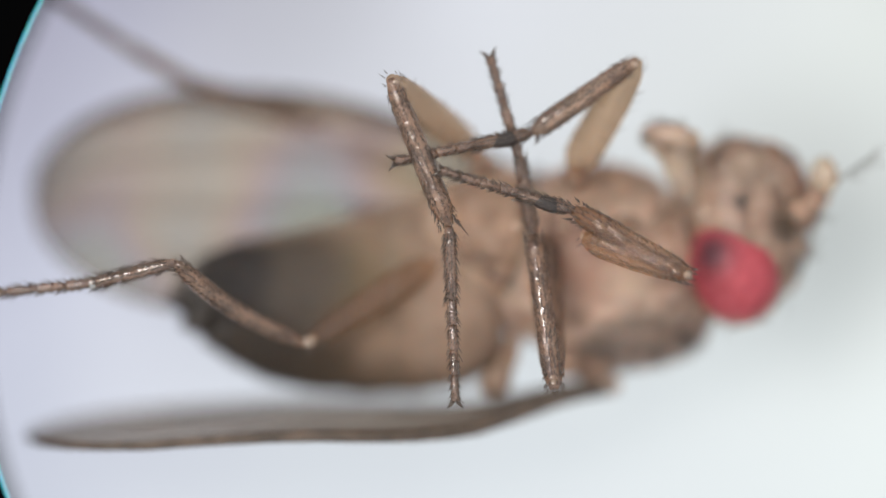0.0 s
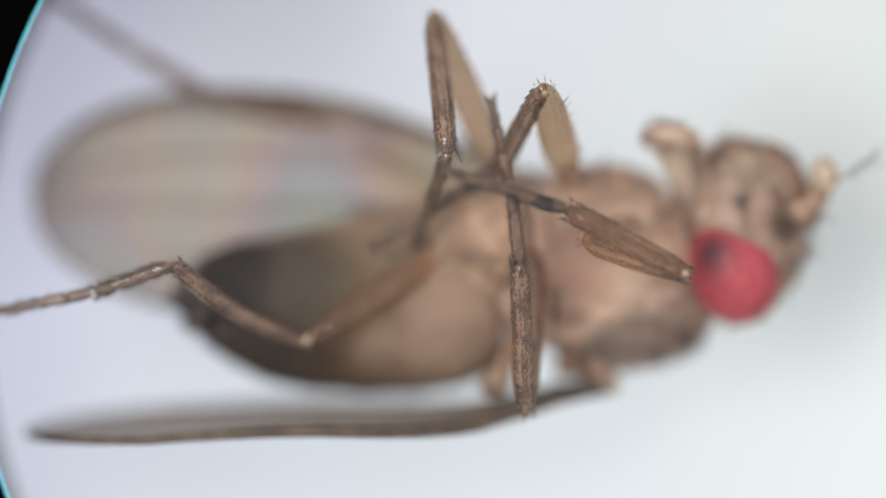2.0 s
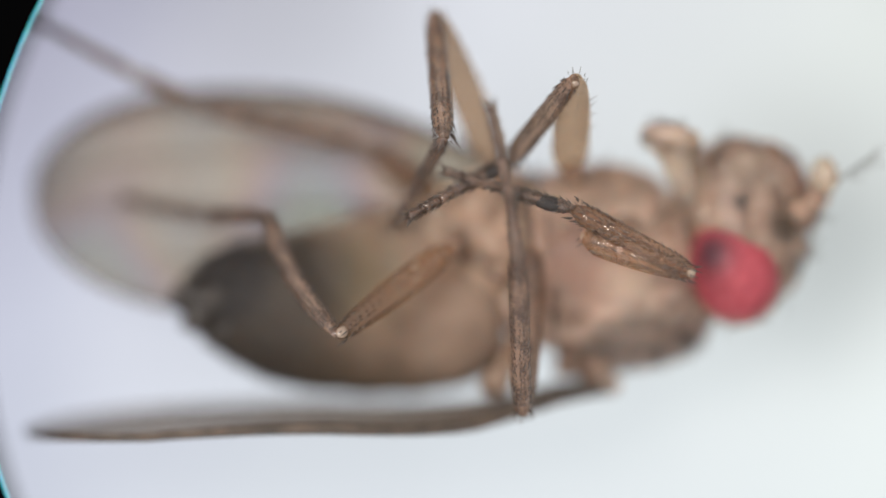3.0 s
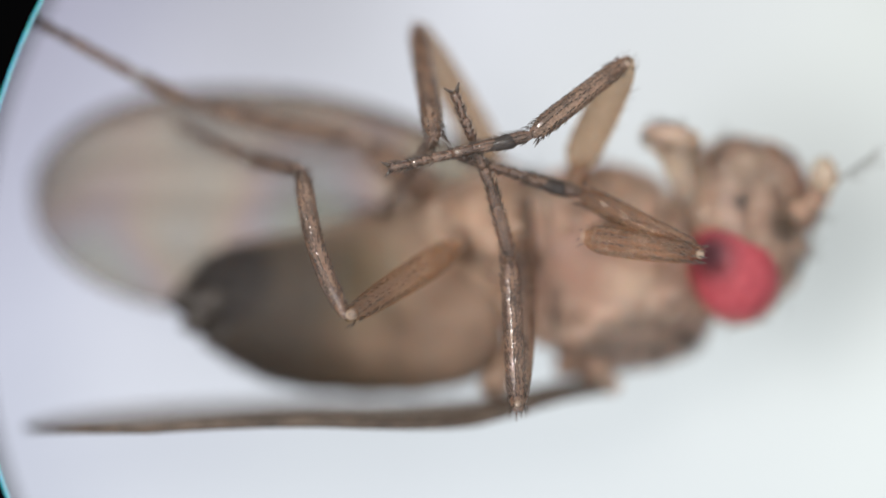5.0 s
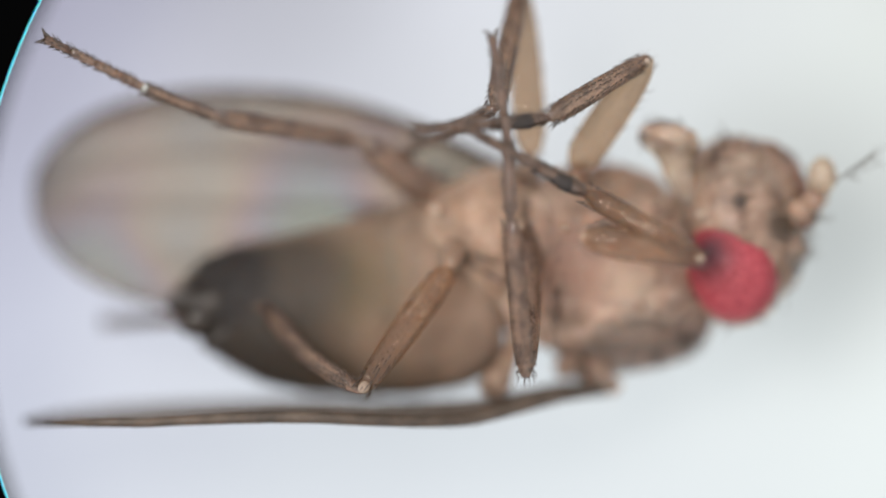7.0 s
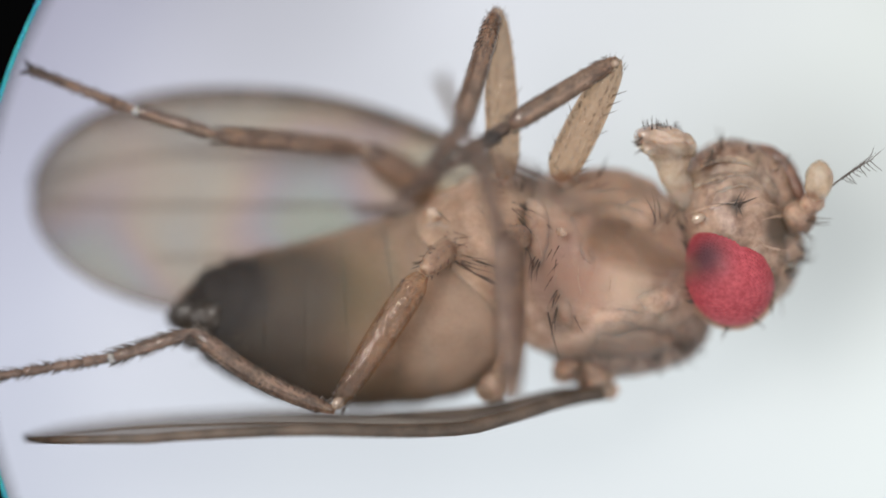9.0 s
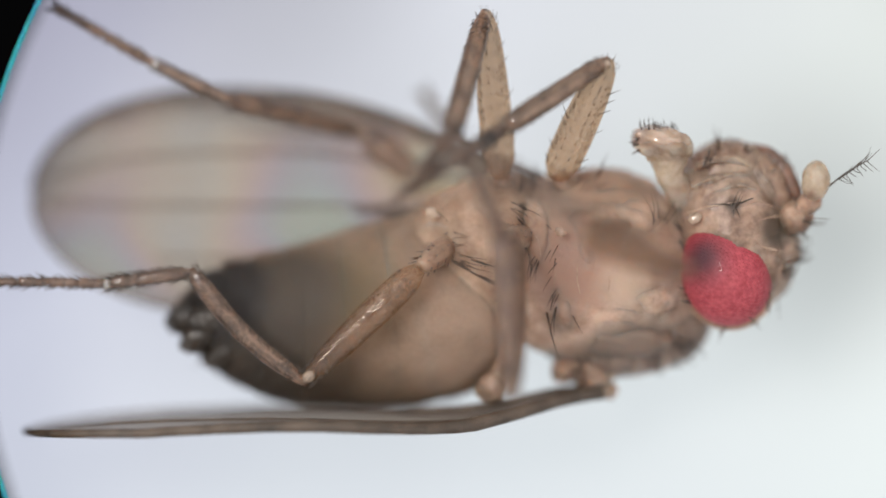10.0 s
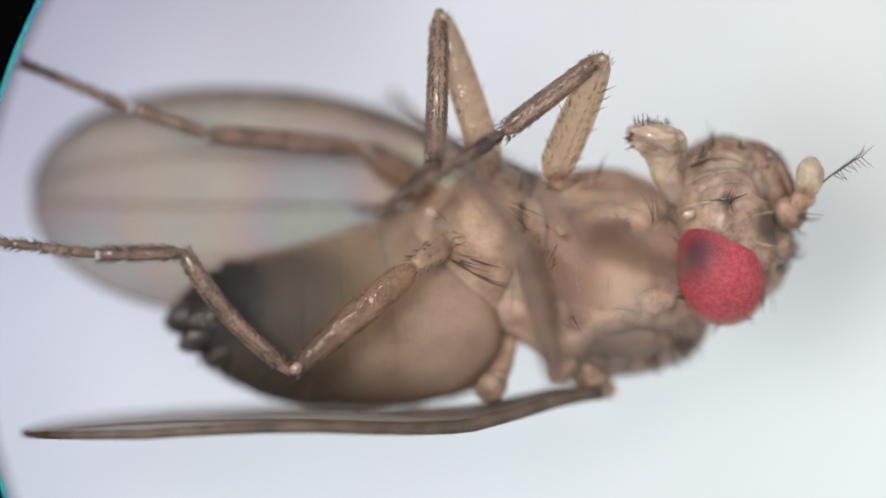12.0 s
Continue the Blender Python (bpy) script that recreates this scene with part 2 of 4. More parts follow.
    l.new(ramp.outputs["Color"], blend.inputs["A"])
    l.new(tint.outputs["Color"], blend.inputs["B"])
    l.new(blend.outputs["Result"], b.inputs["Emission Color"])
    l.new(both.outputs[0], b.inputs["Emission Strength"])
    return m


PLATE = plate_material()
BLACK, _t, _b = node_material("field_stop_black")
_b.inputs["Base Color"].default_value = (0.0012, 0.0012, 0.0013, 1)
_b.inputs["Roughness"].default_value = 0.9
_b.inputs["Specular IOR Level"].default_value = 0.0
CYAN, _t, _b = node_material("cyan_fringe")
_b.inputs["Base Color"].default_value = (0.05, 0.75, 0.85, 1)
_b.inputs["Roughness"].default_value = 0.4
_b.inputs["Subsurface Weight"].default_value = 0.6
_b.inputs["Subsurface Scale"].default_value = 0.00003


# ---- mesh helpers ----
def part(name, bm, material, parent=None, label="", smooth=True):
    mesh = bpy.data.meshes.new(name)
    bmesh.ops.recalc_face_normals(bm, faces=bm.faces[:])
    bm.to_mesh(mesh)
    bm.free()
    mesh.materials.append(material)
    if smooth:
        for p in mesh.polygons:
            p.use_smooth = True
    ob = new(name, mesh)
    if parent is not None:
        ob.parent = parent
    if label:
        tagged(ob, label)
    return ob


def tube_into(bm, pts, radii, n=14, squash=1.0, up=Vector((0, 0, 1)), lump=0.0):
    """A closed tube along pts; radii are half widths across, times squash along the up direction."""
    rings = []
    count = len(pts)
    for i, p in enumerate(pts):
        d = (pts[min(i + 1, count - 1)] - pts[max(i - 1, 0)]).normalized()
        side = d.cross(up)
        if side.length < 1e-4:
            side = d.cross(Vector((0, 1, 0)))
        side.normalize()
        top = side.cross(d).normalized()
        ring = []
        for k in range(n):
            a = 2 * math.pi * k / n
            r = radii[i]
            if lump:
                r *= 1 + lump * noise.noise((p + side * math.cos(a) * r + top * math.sin(a) * r) * 9000)
            ring.append(bm.verts.new(p + side * (math.cos(a) * r) + top * (math.sin(a) * r * squash)))
        rings.append(ring)
    for a, b in zip(rings, rings[1:]):
        for k in range(n):
            bm.faces.new((a[k], a[(k + 1) % n], b[(k + 1) % n], b[k]))
    for ring, p in ((rings[0], pts[0]), (rings[-1], pts[-1])):
        c = bm.verts.new(p)
        for k in range(n):
            bm.faces.new((ring[k], ring[(k + 1) % n], c))
    return bm


def smooth_steps(values, steps):
    """Catmull-Rom through floats or Vectors."""
    out = []
    m = len(values)
    for i in range(m - 1):
        p0, p1, p2, p3 = values[max(i - 1, 0)], values[i], values[i + 1], values[min(i + 2, m - 1)]
        for j in range(steps):
            s = j / steps
            out.append(p1 * 1.0 + (p2 - p0) * (0.5 * s) + (p0 * 2 - p1 * 5 + p2 * 4 - p3) * (0.5 * s * s)
                       + (p1 * 3 - p0 - p2 * 3 + p3) * (0.5 * s * s * s))
    out.append(values[-1])
    return out


def loft(stations, n=28, squash=1.0, steps=5, lump=0.0):
    """A rounded body through stations (u, v, h, radius in divisions)."""
    pts = smooth_steps([at(*s[:3]) for s in stations], steps)
    radii = [max(r, 0.5) * DIV for r in smooth_steps([float(s[3]) for s in stations], steps)]
    return tube_into(bmesh.new(), pts, radii, n, squash, lump=lump)


def hair_into(bm, root, tip, r, bend=None):
    d = tip - root
    b = bend if bend is not None else Vector((0, 0, 0))
    pts = [root, root + d * 0.5 + b, tip]
    tube_into(bm, pts, [r, r * 0.75, r * 0.12], 5)


def blob(c, axes, turn=None, lump=0.0, levels=3):
    """A lumpy ellipsoid: centre, three half axes, a rotation."""
    bm = bmesh.new()
    bmesh.ops.create_icosphere(bm, subdivisions=levels, radius=1.0)
    for v in bm.verts:
        co = Vector((v.co.x * axes[0], v.co.y * axes[1], v.co.z * axes[2]))
        if lump:
            co *= 1 + lump * noise.noise(v.co * 2.2)
        v.co = (turn @ co if turn is not None else co) + c
    return bm


# ---- the stage plate and a ring standing in for the field stop ----
def stage_plate():
    bm = bmesh.new()
    bmesh.ops.create_cone(bm, cap_ends=True, segments=96, radius1=0.047, radius2=0.0475, depth=0.004)
    for v in bm.verts:
        v.co.z -= 0.002
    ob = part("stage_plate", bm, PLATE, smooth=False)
    tagged(ob, "frosted white round stage plate lit from below", "stage plate", kind="structure")


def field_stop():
    """Black ring round the field of view, added on the plate in place of the eyepiece's field stop."""
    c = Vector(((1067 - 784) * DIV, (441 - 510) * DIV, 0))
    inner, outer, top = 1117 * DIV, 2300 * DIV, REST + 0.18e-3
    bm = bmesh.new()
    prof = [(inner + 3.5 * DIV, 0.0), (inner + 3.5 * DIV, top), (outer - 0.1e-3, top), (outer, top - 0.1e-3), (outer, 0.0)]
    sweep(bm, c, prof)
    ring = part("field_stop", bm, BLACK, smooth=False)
    tagged(ring, "matt black ring added on the plate for the eyepiece field stop, cyan-edged", "field stop", kind="structure")
    # colour fringe of the lens, made as a thin cyan ring
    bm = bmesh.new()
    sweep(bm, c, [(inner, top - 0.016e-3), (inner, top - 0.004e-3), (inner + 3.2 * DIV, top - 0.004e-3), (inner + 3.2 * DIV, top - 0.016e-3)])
    part("lip", bm, CYAN, ring, "thin cyan ring for the lens colour fringe", smooth=False)


def sweep(bm, c, prof, n=160):
    rings = []
    for k in range(n):
        a = 2 * math.pi * k / n
        rings.append([bm.verts.new(c + Vector((math.cos(a) * r, math.sin(a) * r, z))) for r, z in prof])
    m = len(prof)
    for k in range(n):
        a, b = rings[k], rings[(k + 1) % n]
        for j in range(m):
            bm.faces.new((a[j], b[j], b[(j + 1) % m], a[(j + 1) % m]))


stage_plate()
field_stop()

# ---- the fly ----
fly = new("fruit_fly")
tagged(fly, "tan red-eyed fruit fly lying on its side kicking", "fly")


def shaped(pieces, lump=0.0):
    """One mesh from several lofts and lumps that grow into one another."""
    bm = bmesh.new()
    for piece in pieces:
        mesh = bpy.data.meshes.new("piece")
        piece.to_mesh(mesh)
        piece.free()
        bm.from_mesh(mesh)
        bpy.data.meshes.remove(mesh)
    if lump:
        bm.normal_update()
        for v in bm.verts:
            v.co += v.normal * (lump * DIV * (noise.noise(v.co * 14000) + 0.5 * noise.noise(v.co * 42000)))
    return bm


def lump(u, v, h, a, b, c, rz=0.0, rough=0.06):
    return blob(at(u, v, h), (a * DIV, b * DIV, c * DIV), Euler((0, 0, radians(rz))).to_matrix(), lump=rough, levels=4)


def fur(parent, tufts, seed, name="bristles", stout=1.0):
    """Bristles on a part. A tuft: (u, v, spread along u, along v, number, direction in degrees, length, scatter)."""
    rng = random.Random(seed)
    verts, faces = [], []
    for piece in (parent, *parent.children):
        start = len(verts)
        verts += [v.co for v in piece.data.vertices]
        faces += [[start + i for i in p.vertices] for p in piece.data.polygons]
    tree = BVHTree.FromPolygons(verts, faces)
    bm = bmesh.new()
    for u, v, su, sv, count, way, size, scatter in tufts:
        for _ in range(count):
            p = at(u + rng.uniform(-su, su), v + rng.uniform(-sv, sv), 0.0)
            place, normal, _, _ = tree.ray_cast(Vector((p.x, p.y, REST + 0.002)), Vector((0, 0, -1)))
            if place is None:
                place, normal, _, _ = tree.find_nearest(Vector((p.x, p.y, REST - 0.1e-3)))
            a = radians(way + rng.uniform(-scatter, scatter))
            d = Vector((math.cos(a), math.sin(a), 0)) + normal * rng.uniform(0.15, 0.5)
            d.normalize()
            ln = size * DIV * rng.uniform(0.7, 1.25)
            hair_into(bm, place - d * 2 * DIV, place + d * ln, max(0.85, size * 0.023) * stout * DIV, normal * ln * 0.08)
    ob = part(name, bm, BRISTLE, parent)
    return tagged(ob, "dark curved bristles", kind="stuff")


def seam(parent, name, paths, r, material, sunk=0.3):
    """Seams and folds that follow the skin of a part along points (u, v)."""
    verts, faces = [], []
    for piece in (parent, *parent.children):
        start = len(verts)
        verts += [v.co for v in piece.data.vertices]
        faces += [[start + i for i in p.vertices] for p in piece.data.polygons]
    tree = BVHTree.FromPolygons(verts, faces)
    for path in paths:
        flat = smooth_steps([Vector((u, v, 0)) for u, v in path], 6)
        pts = []
        for k, q in enumerate(flat):
            p = at(q.x + 2.0 * noise.noise(Vector((k * 0.37, q.x, q.y))), q.y, 0.0)
            place, _, _, _ = tree.ray_cast(Vector((p.x, p.y, REST + 0.002)), Vector((0, 0, -1)))
            if place is not None:
                pts.append(place - Vector((0, 0, sunk * r * DIV)))
        if len(pts) > 3:
            m = len(pts) - 1
            part(name, tube_into(bmesh.new(), pts, [r * DIV * (0.35 + 0.65 * math.sin(math.pi * (k + 0.3) / (m + 0.6))) for k in range(m + 1)], 7, lump=0.3), material, parent)


def thorax():
    side = loft([(860, 470, -0.40, 20), (885, 470, -0.38, 110), (950, 470, -0.35, 150), (1040, 470, -0.33, 172), (1120, 475, -0.33, 168),
                 (1190, 470, -0.33, 130), (1235, 465, -0.33, 80), (1255, 460, -0.33, 20)], n=90, squash=0.85, steps=12)
    body = part("thorax", shaped([side], lump=3.5), FLANK, fly)
    for plate in (lump(1052, 440, -0.135, 66, 84, 60, 10), lump(1000, 520, -0.15, 40, 74, 52, 14), lump(1128, 520, -0.155, 76, 48, 58, -12), lump(1110, 400, -0.17, 70, 50, 60, 8),
                  lump(955, 430, -0.165, 40, 84, 58, 12), lump(1095, 592, -0.21, 100, 40, 56, -8), lump(1170, 545, -0.17, 22, 30, 34, 8)):
        part("side_plate", shaped([plate], lump=3.5), FLANK, body)
    back = loft([(950, 575, -0.36, 12), (975, 580, -0.36, 48), (1030, 586, -0.36, 70), (1110, 590, -0.36, 78), (1190, 573, -0.36, 70), (1235, 555, -0.36, 45), (1255, 545, -0.36, 10)], n=56, squash=1.05, steps=10)
    scutum = part("scutum", shaped([back], lump=5.0), GREY, body, "brown hairy back of the thorax")
    breast = shaped([loft([(742, 455, -0.42, 15), (762, 445, -0.33, 58), (805, 432, -0.29, 98), (880, 430, -0.29, 130), (930, 440, -0.31, 90), (950, 450, -0.35, 20)], n=64, squash=0.9, steps=10)], lump=3.0)
    part("breastplate", breast, TAN, body)
    part("flank_plate", shaped([loft([(1000, 352, -0.30, 12), (1030, 345, -0.30, 34), (1090, 348, -0.30, 44), (1150, 352, -0.30, 34), (1175, 356, -0.30, 8)], n=40, steps=9)], lump=3.0), BROWN, body, "reddish-brown plate")
    part("neck", loft([(1165, 420, -0.30, 75), (1210, 415, -0.30, 62), (1250, 412, -0.30, 60)]), TAN, body)
    part("wing_hinge", shaped([lump(1008, 655, -0.3, 30, 24, 26, 10, 0.2), lump(1052, 668, -0.3, 36, 30, 30, -10, 0.2), lump(1075, 690, -0.3, 20, 18, 20, 0, 0.2)], lump=6.0), HEAD, body, "crumpled tan wing hinge")
    part("halter", shaped([loft([(908, 600, -0.25, 12), (898, 640, -0.22, 15), (884, 670, -0.2, 21)]), lump(876, 684, -0.2, 25, 27, 22, 0, 0.15), lump(866, 694, -0.21, 22, 16, 18, 0, 0.2)], lump=3.0), COXA, body, "peach club-shaped balancer")
    # small glossy lumps, mostly added to catch glints on the flank
    for u, v, h, a, b in ((912, 407, 0.02, 9, 8), (994, 411, 0.03, 10, 8), (768, 378, -0.10, 14, 9), (1176, 536, -0.08, 11, 11)):
        part("skin_fold", shaped([lump(u, v, h - 0.01, a, b, 9, -30, 0.2)], lump=1.5), WET, body, "small glossy lump")
    seam(body, "suture", [[(902, 362), (922, 390), (932, 430), (940, 470), (952, 502)], [(935, 398), (954, 425), (958, 458), (944, 484)],
                          [(1004, 436), (988, 478), (978, 535), (966, 592)], [(1014, 424), (1003, 448), (986, 466)], [(1026, 452), (1024, 490), (1032, 540)],
                          [(1166, 498), (1158, 535), (1170, 585)], [(758, 345), (800, 348), (848, 368), (868, 402)], [(866, 402), (872, 440), (866, 480)], [(1075, 470), (1080, 505), (1072, 540)]], 1.9, SEAM, 0.75)
    seam(body, "fold", [[(1022, 566), (1060, 552), (1100, 547), (1140, 556), (1172, 574)], [(1038, 345), (1095, 336), (1152, 350)], [(1030, 366), (1090, 362), (1160, 386)],
                        [(745, 405), (775, 398), (805, 405)], [(1060, 575), (1110, 570), (1150, 590)], [(905, 470), (912, 520), (905, 570)]], 3.6, FLANK, 0.8)
    fur(body, [(918, 378, 12, 20, 12, -52, 42, 16), (934, 420, 5, 18, 5, -75, 40, 12), (948, 462, 8, 20, 7, -110, 36, 22), (845, 470, 8, 20, 5, -12, 60, 8), (812, 458, 12, 14, 6, -15, 50, 14), (800, 425, 14, 14, 7, 0, 30, 20), (790, 372, 16, 12, 4, -40, 40, 15),
               (984, 480, 8, 45, 10, 245, 28, 20), (970, 556, 1, 2, 1, -72, 70, 2), (986, 548, 2, 4, 2, -88, 52, 5), (1018, 562, 2, 2, 1, -55, 40, 4), (968, 398, 4, 4, 2, -50, 26, 10),
               (1162, 388, 8, 12, 3, 125, 54, 14), (1180, 392, 8, 8, 3, 65, 40, 14), (1030, 330, 30, 10, 9, 40, 30, 40), (1062, 312, 4, 3, 2, 55, 44, 6), (1195, 520, 6, 40, 7, 180, 16, 20), (948, 322, 14, 14, 20, 95, 32, 35)], 5)
    fur(scutum, [(1130, 625, 110, 25, 55, -60, 24, 30), (1190, 610, 50, 40, 36, -45, 28, 25), (1060, 610, 60, 35, 18, -70, 24, 30), (1215, 600, 25, 25, 18, -50, 30, 20)], 6, "back_bristles")
    return body


def abdomen():
    """Overlapping rings, each a little wider at its rear edge."""
    spine = [(905, 505, 40), (870, 508, 130), (800, 528, 173), (720, 545, 173), (640, 556, 163), (560, 562, 151), (500, 560, 139), (440, 551, 120), (398, 543, 99), (370, 535, 80), (345, 535, 49), (318, 536, 22)]
    body = part("abdomen", shaped([loft([(u, v, -0.40, r * 0.97) for u, v, r in spine], n=64, squash=0.82)], lump=3.0), BELLY, fly)

    def ring_at(u):
        for a, b in zip(spine, spine[1:]):
            if a[0] >= u >= b[0]:
                s = (a[0] - u) / (a[0] - b[0])
                return (u, a[1] + (b[1] - a[1]) * s, a[2] + (b[2] - a[2]) * s)
    for front, rear in ((792, 700), (705, 614), (620, 540), (548, 470), (480, 412), (420, 358)):
        rows = []
        for i in range(6):
            u, v, r = ring_at(front + (rear - front) * i / 5)
            rows.append((u, v, -0.40, r * (0.974 + 0.010 * (i / 5) ** 0.5)))
        u, v, r = ring_at(rear - 1)
        rows.append((u - 2, v, -0.40, r * 0.94))
        part("tergite", shaped([loft(rows, n=64, squash=0.82, steps=3)], lump=2.0), BELLY, body)
    part("rear_tip", shaped([lump(326, 546, -0.34, 32, 25, 26, 20, 0.2), lump(352, 580, -0.28, 36, 24, 26, 40, 0.2), lump(368, 550, -0.25, 34, 26, 20, 10, 0.2), lump(398, 606, -0.27, 40, 20, 20, 35, 0.2)], lump=4.0),
         DARK, body, "shiny black lobed tip")
    fur(body, [(470, 660, 90, 20, 40, 215, 16, 25), (390, 610, 50, 30, 30, 205, 18, 25), (330, 560, 25, 25, 16, 190, 20, 30), (620, 700, 80, 12, 25, 225, 12, 25)], 7)
    return body


def eye_mesh():
    """An egg-shaped eye covered with rows of small domes."""
    turn = Euler((0, 0, radians(22))).to_matrix()
    c = at(1286, 485, -0.14)
    ax = (78 * DIV, 95 * DIV, 78 * DIV)

    def on(d):
        k = 1.0 - 0.05 * d.y
        return Vector((d.x * ax[0] * k, d.y * ax[1], d.z * ax[2] * k))
    bm = bmesh.new()
    bmesh.ops.create_icosphere(bm, subdivisions=4, radius=1.0)
    for v in bm.verts:
        v.co = on(v.co) * 0.994
    count, gold = 2000, math.pi * (3 - math.sqrt(5))
    for i in range(count):
        z = 1 - (2 * i + 1) / count
        if z < -0.1:
            break
        r = math.sqrt(1 - z * z)
        d = Vector((math.cos(gold * i) * r, math.sin(gold * i) * r, z))
        p, nrm = on(d), d
        s = nrm.orthogonal().normalized()
        q = nrm.cross(s)
        # the domes sit a little unevenly
        p = p + nrm * 0.5 * DIV * noise.noise(d * 9) + s * 0.5 * DIV * noise.noise(d * 23)
        nrm = (nrm + (s * noise.noise(d * 31) + q * noise.noise(d * 37)) * 0.22).normalized()
        rad = 3.6 * DIV
        rim = [bm.verts.new(p + (s * math.cos(a) + q * math.sin(a)) * rad - nrm * 0.8 * DIV) for a in (k * math.pi / 3 for k in range(6))]
        mid = [bm.verts.new(p + (s * math.cos(a) + q * math.sin(a)) * rad * 0.6 + nrm * 0.1 * DIV) for a in (k * math.pi / 3 for k in range(6))]
        top = bm.verts.new(p + nrm * 0.35 * DIV)
        for k in range(6):
            bm.faces.new((rim[k], rim[(k + 1) % 6], mid[(k + 1) % 6], mid[k]))
            bm.faces.new((mid[k], mid[(k + 1) % 6], top))
    for v in bm.verts:
        v.co = turn @ v.co + c
    return bm


def head():
    ob = part("head", shaped([lump(1303, 405, -0.30, 107, 152, 128, 18, 0.04)], lump=3.5), HEAD, fly)
    for name, piece in (("cheek", lump(1285, 310, -0.235, 78, 62, 66, 12)), ("face", lump(1355, 330, -0.27, 58, 70, 75, 25)), ("brow", lump(1370, 425, -0.24, 46, 62, 64, 32)),
                        ("jowl", lump(1235, 350, -0.22, 42, 45, 50)), ("cheek_ridge", loft([(1235, 300, -0.09, 4), (1262, 284, -0.085, 7), (1300, 282, -0.095, 6), (1335, 300, -0.11, 3)])), ("cheek_ridge", loft([(1225, 335, -0.10, 3), (1262, 318, -0.08, 6), (1310, 322, -0.09, 5), (1340, 337, -0.11, 2)])), ("eye_fold", loft([(1225, 378, -0.10, 5), (1260, 366, -0.07, 10), (1310, 362, -0.07, 9), (1350, 372, -0.1, 4)])), ("cheek_fold", lump(1335, 390, -0.175, 44, 30, 36, -20))):
        part(name, shaped([piece], lump=4.0), WET if name == "eye_fold" else HEAD, ob)
    seam(ob, "head_seam", [[(1190, 402), (1212, 382), (1262, 366), (1338, 354)], [(1310, 372), (1345, 360), (1385, 372)], [(1222, 312), (1238, 290), (1262, 282)], [(1335, 420), (1355, 438), (1395, 446)], [(1345, 390), (1385, 384), (1412, 402)],
                           [(1338, 262), (1352, 290), (1362, 330), (1392, 362)]], 2.3, SEAM, 0.5)
    seam(ob, "head_fold", [[(1212, 330), (1232, 300), (1275, 284), (1318, 290)], [(1250, 330), (1290, 312), (1330, 312)], [(1262, 346), (1305, 330), (1345, 338)], [(1345, 300), (1362, 325), (1378, 352)], [(1385, 420), (1408, 425), (1420, 415)], [(1375, 455), (1395, 470), (1400, 490)]], 5.0, HEAD, 0.4)
    # bead added to catch the bright glint above the eye
    part("wet_bead", shaped([lump(1232, 388, -0.055, 13, 9, 7, 15, 0.15)], lump=1.0), KNEE, ob, "glossy bead added for a bright glint")
    part("eye", eye_mesh(), EYE, ob, "bright red faceted eye with a dark spot")
    rim = []
    for i in range(49):
        a = 2 * math.pi * i / 48
        d = Euler((0, 0, radians(22))).to_matrix() @ Vector((math.cos(a) * 80 * (1 - 0.05 * math.sin(a)), math.sin(a) * 97, 0))
        rim.append(at(1286 + d.x, 485 - d.y, -0.19))
    part("eye_rim", tube_into(bmesh.new(), rim, [6 * DIV] * 49, 8), HEAD, ob)
    part("clypeus", shaped([loft([(1330, 258, -0.24, 5), (1362, 272, -0.20, 11), (1390, 300, -0.18, 13), (1408, 335, -0.17, 12), (1418, 362, -0.16, 6)])], lump=1.5), FACE, ob, "dark reddish-brown face plate")
    ant = part("antenna", shaped([lump(1446, 321, -0.06, 25, 37, 26, -4)], lump=1.5), PALE, ob, "pale stubby feeler")
    part("antenna_base", shaped([lump(1434, 361, -0.10, 25, 20, 24, 30)], lump=2.0), HEAD, ob)
    part("antenna_root", shaped([lump(1410, 386, -0.14, 32, 30, 30)], lump=2.0), HEAD, ob)
    bm = bmesh.new()
    base, end = at(1470, 330, -0.05), at(1542, 283, 0.0)
    tube_into(bm, smooth_steps([base, base.lerp(end, 0.5) + Vector((0, 4 * DIV, 0)), end], 5), [2.0 * DIV - 0.14 * DIV * i for i in range(11)], 6)
    part("arista", bm, BRISTLE, ob, "dark bristle of the feeler")
    bm = bmesh.new()
    rng = random.Random(77)
    for i in range(9):
        q = base.lerp(end, 0.25 + 0.085 * i)
        for side in (-1, 1):
            hair_into(bm, q, q + Vector((rng.uniform(12, 26), side * rng.uniform(8, 26) + 6, rng.uniform(-4, 8))) * DIV, 0.85 * DIV, Vector((3, side * 3, 0)) * DIV)
    tagged(part("arista_hairs", bm, BRISTLE, ob), "fine feathery hairs", kind="stuff")
    pro = part("proboscis", shaped([loft([(1232, 358, -0.2, 36), (1200, 332, -0.15, 26), (1187, 305, -0.11, 26), (1186, 280, -0.1, 36), (1184, 262, -0.1, 40)], n=40, steps=8),
                                    lump(1175, 256, -0.08, 54, 30, 38, -10, 0.10)], lump=6.0), PALE, ob, "pale glistening sucking mouth")
    part("mouth_pad", shaped([lump(1173, 248, -0.07, 52, 25, 36, -8, 0.12)], lump=4.0), WET, ob, "tan glistening hairy lip")
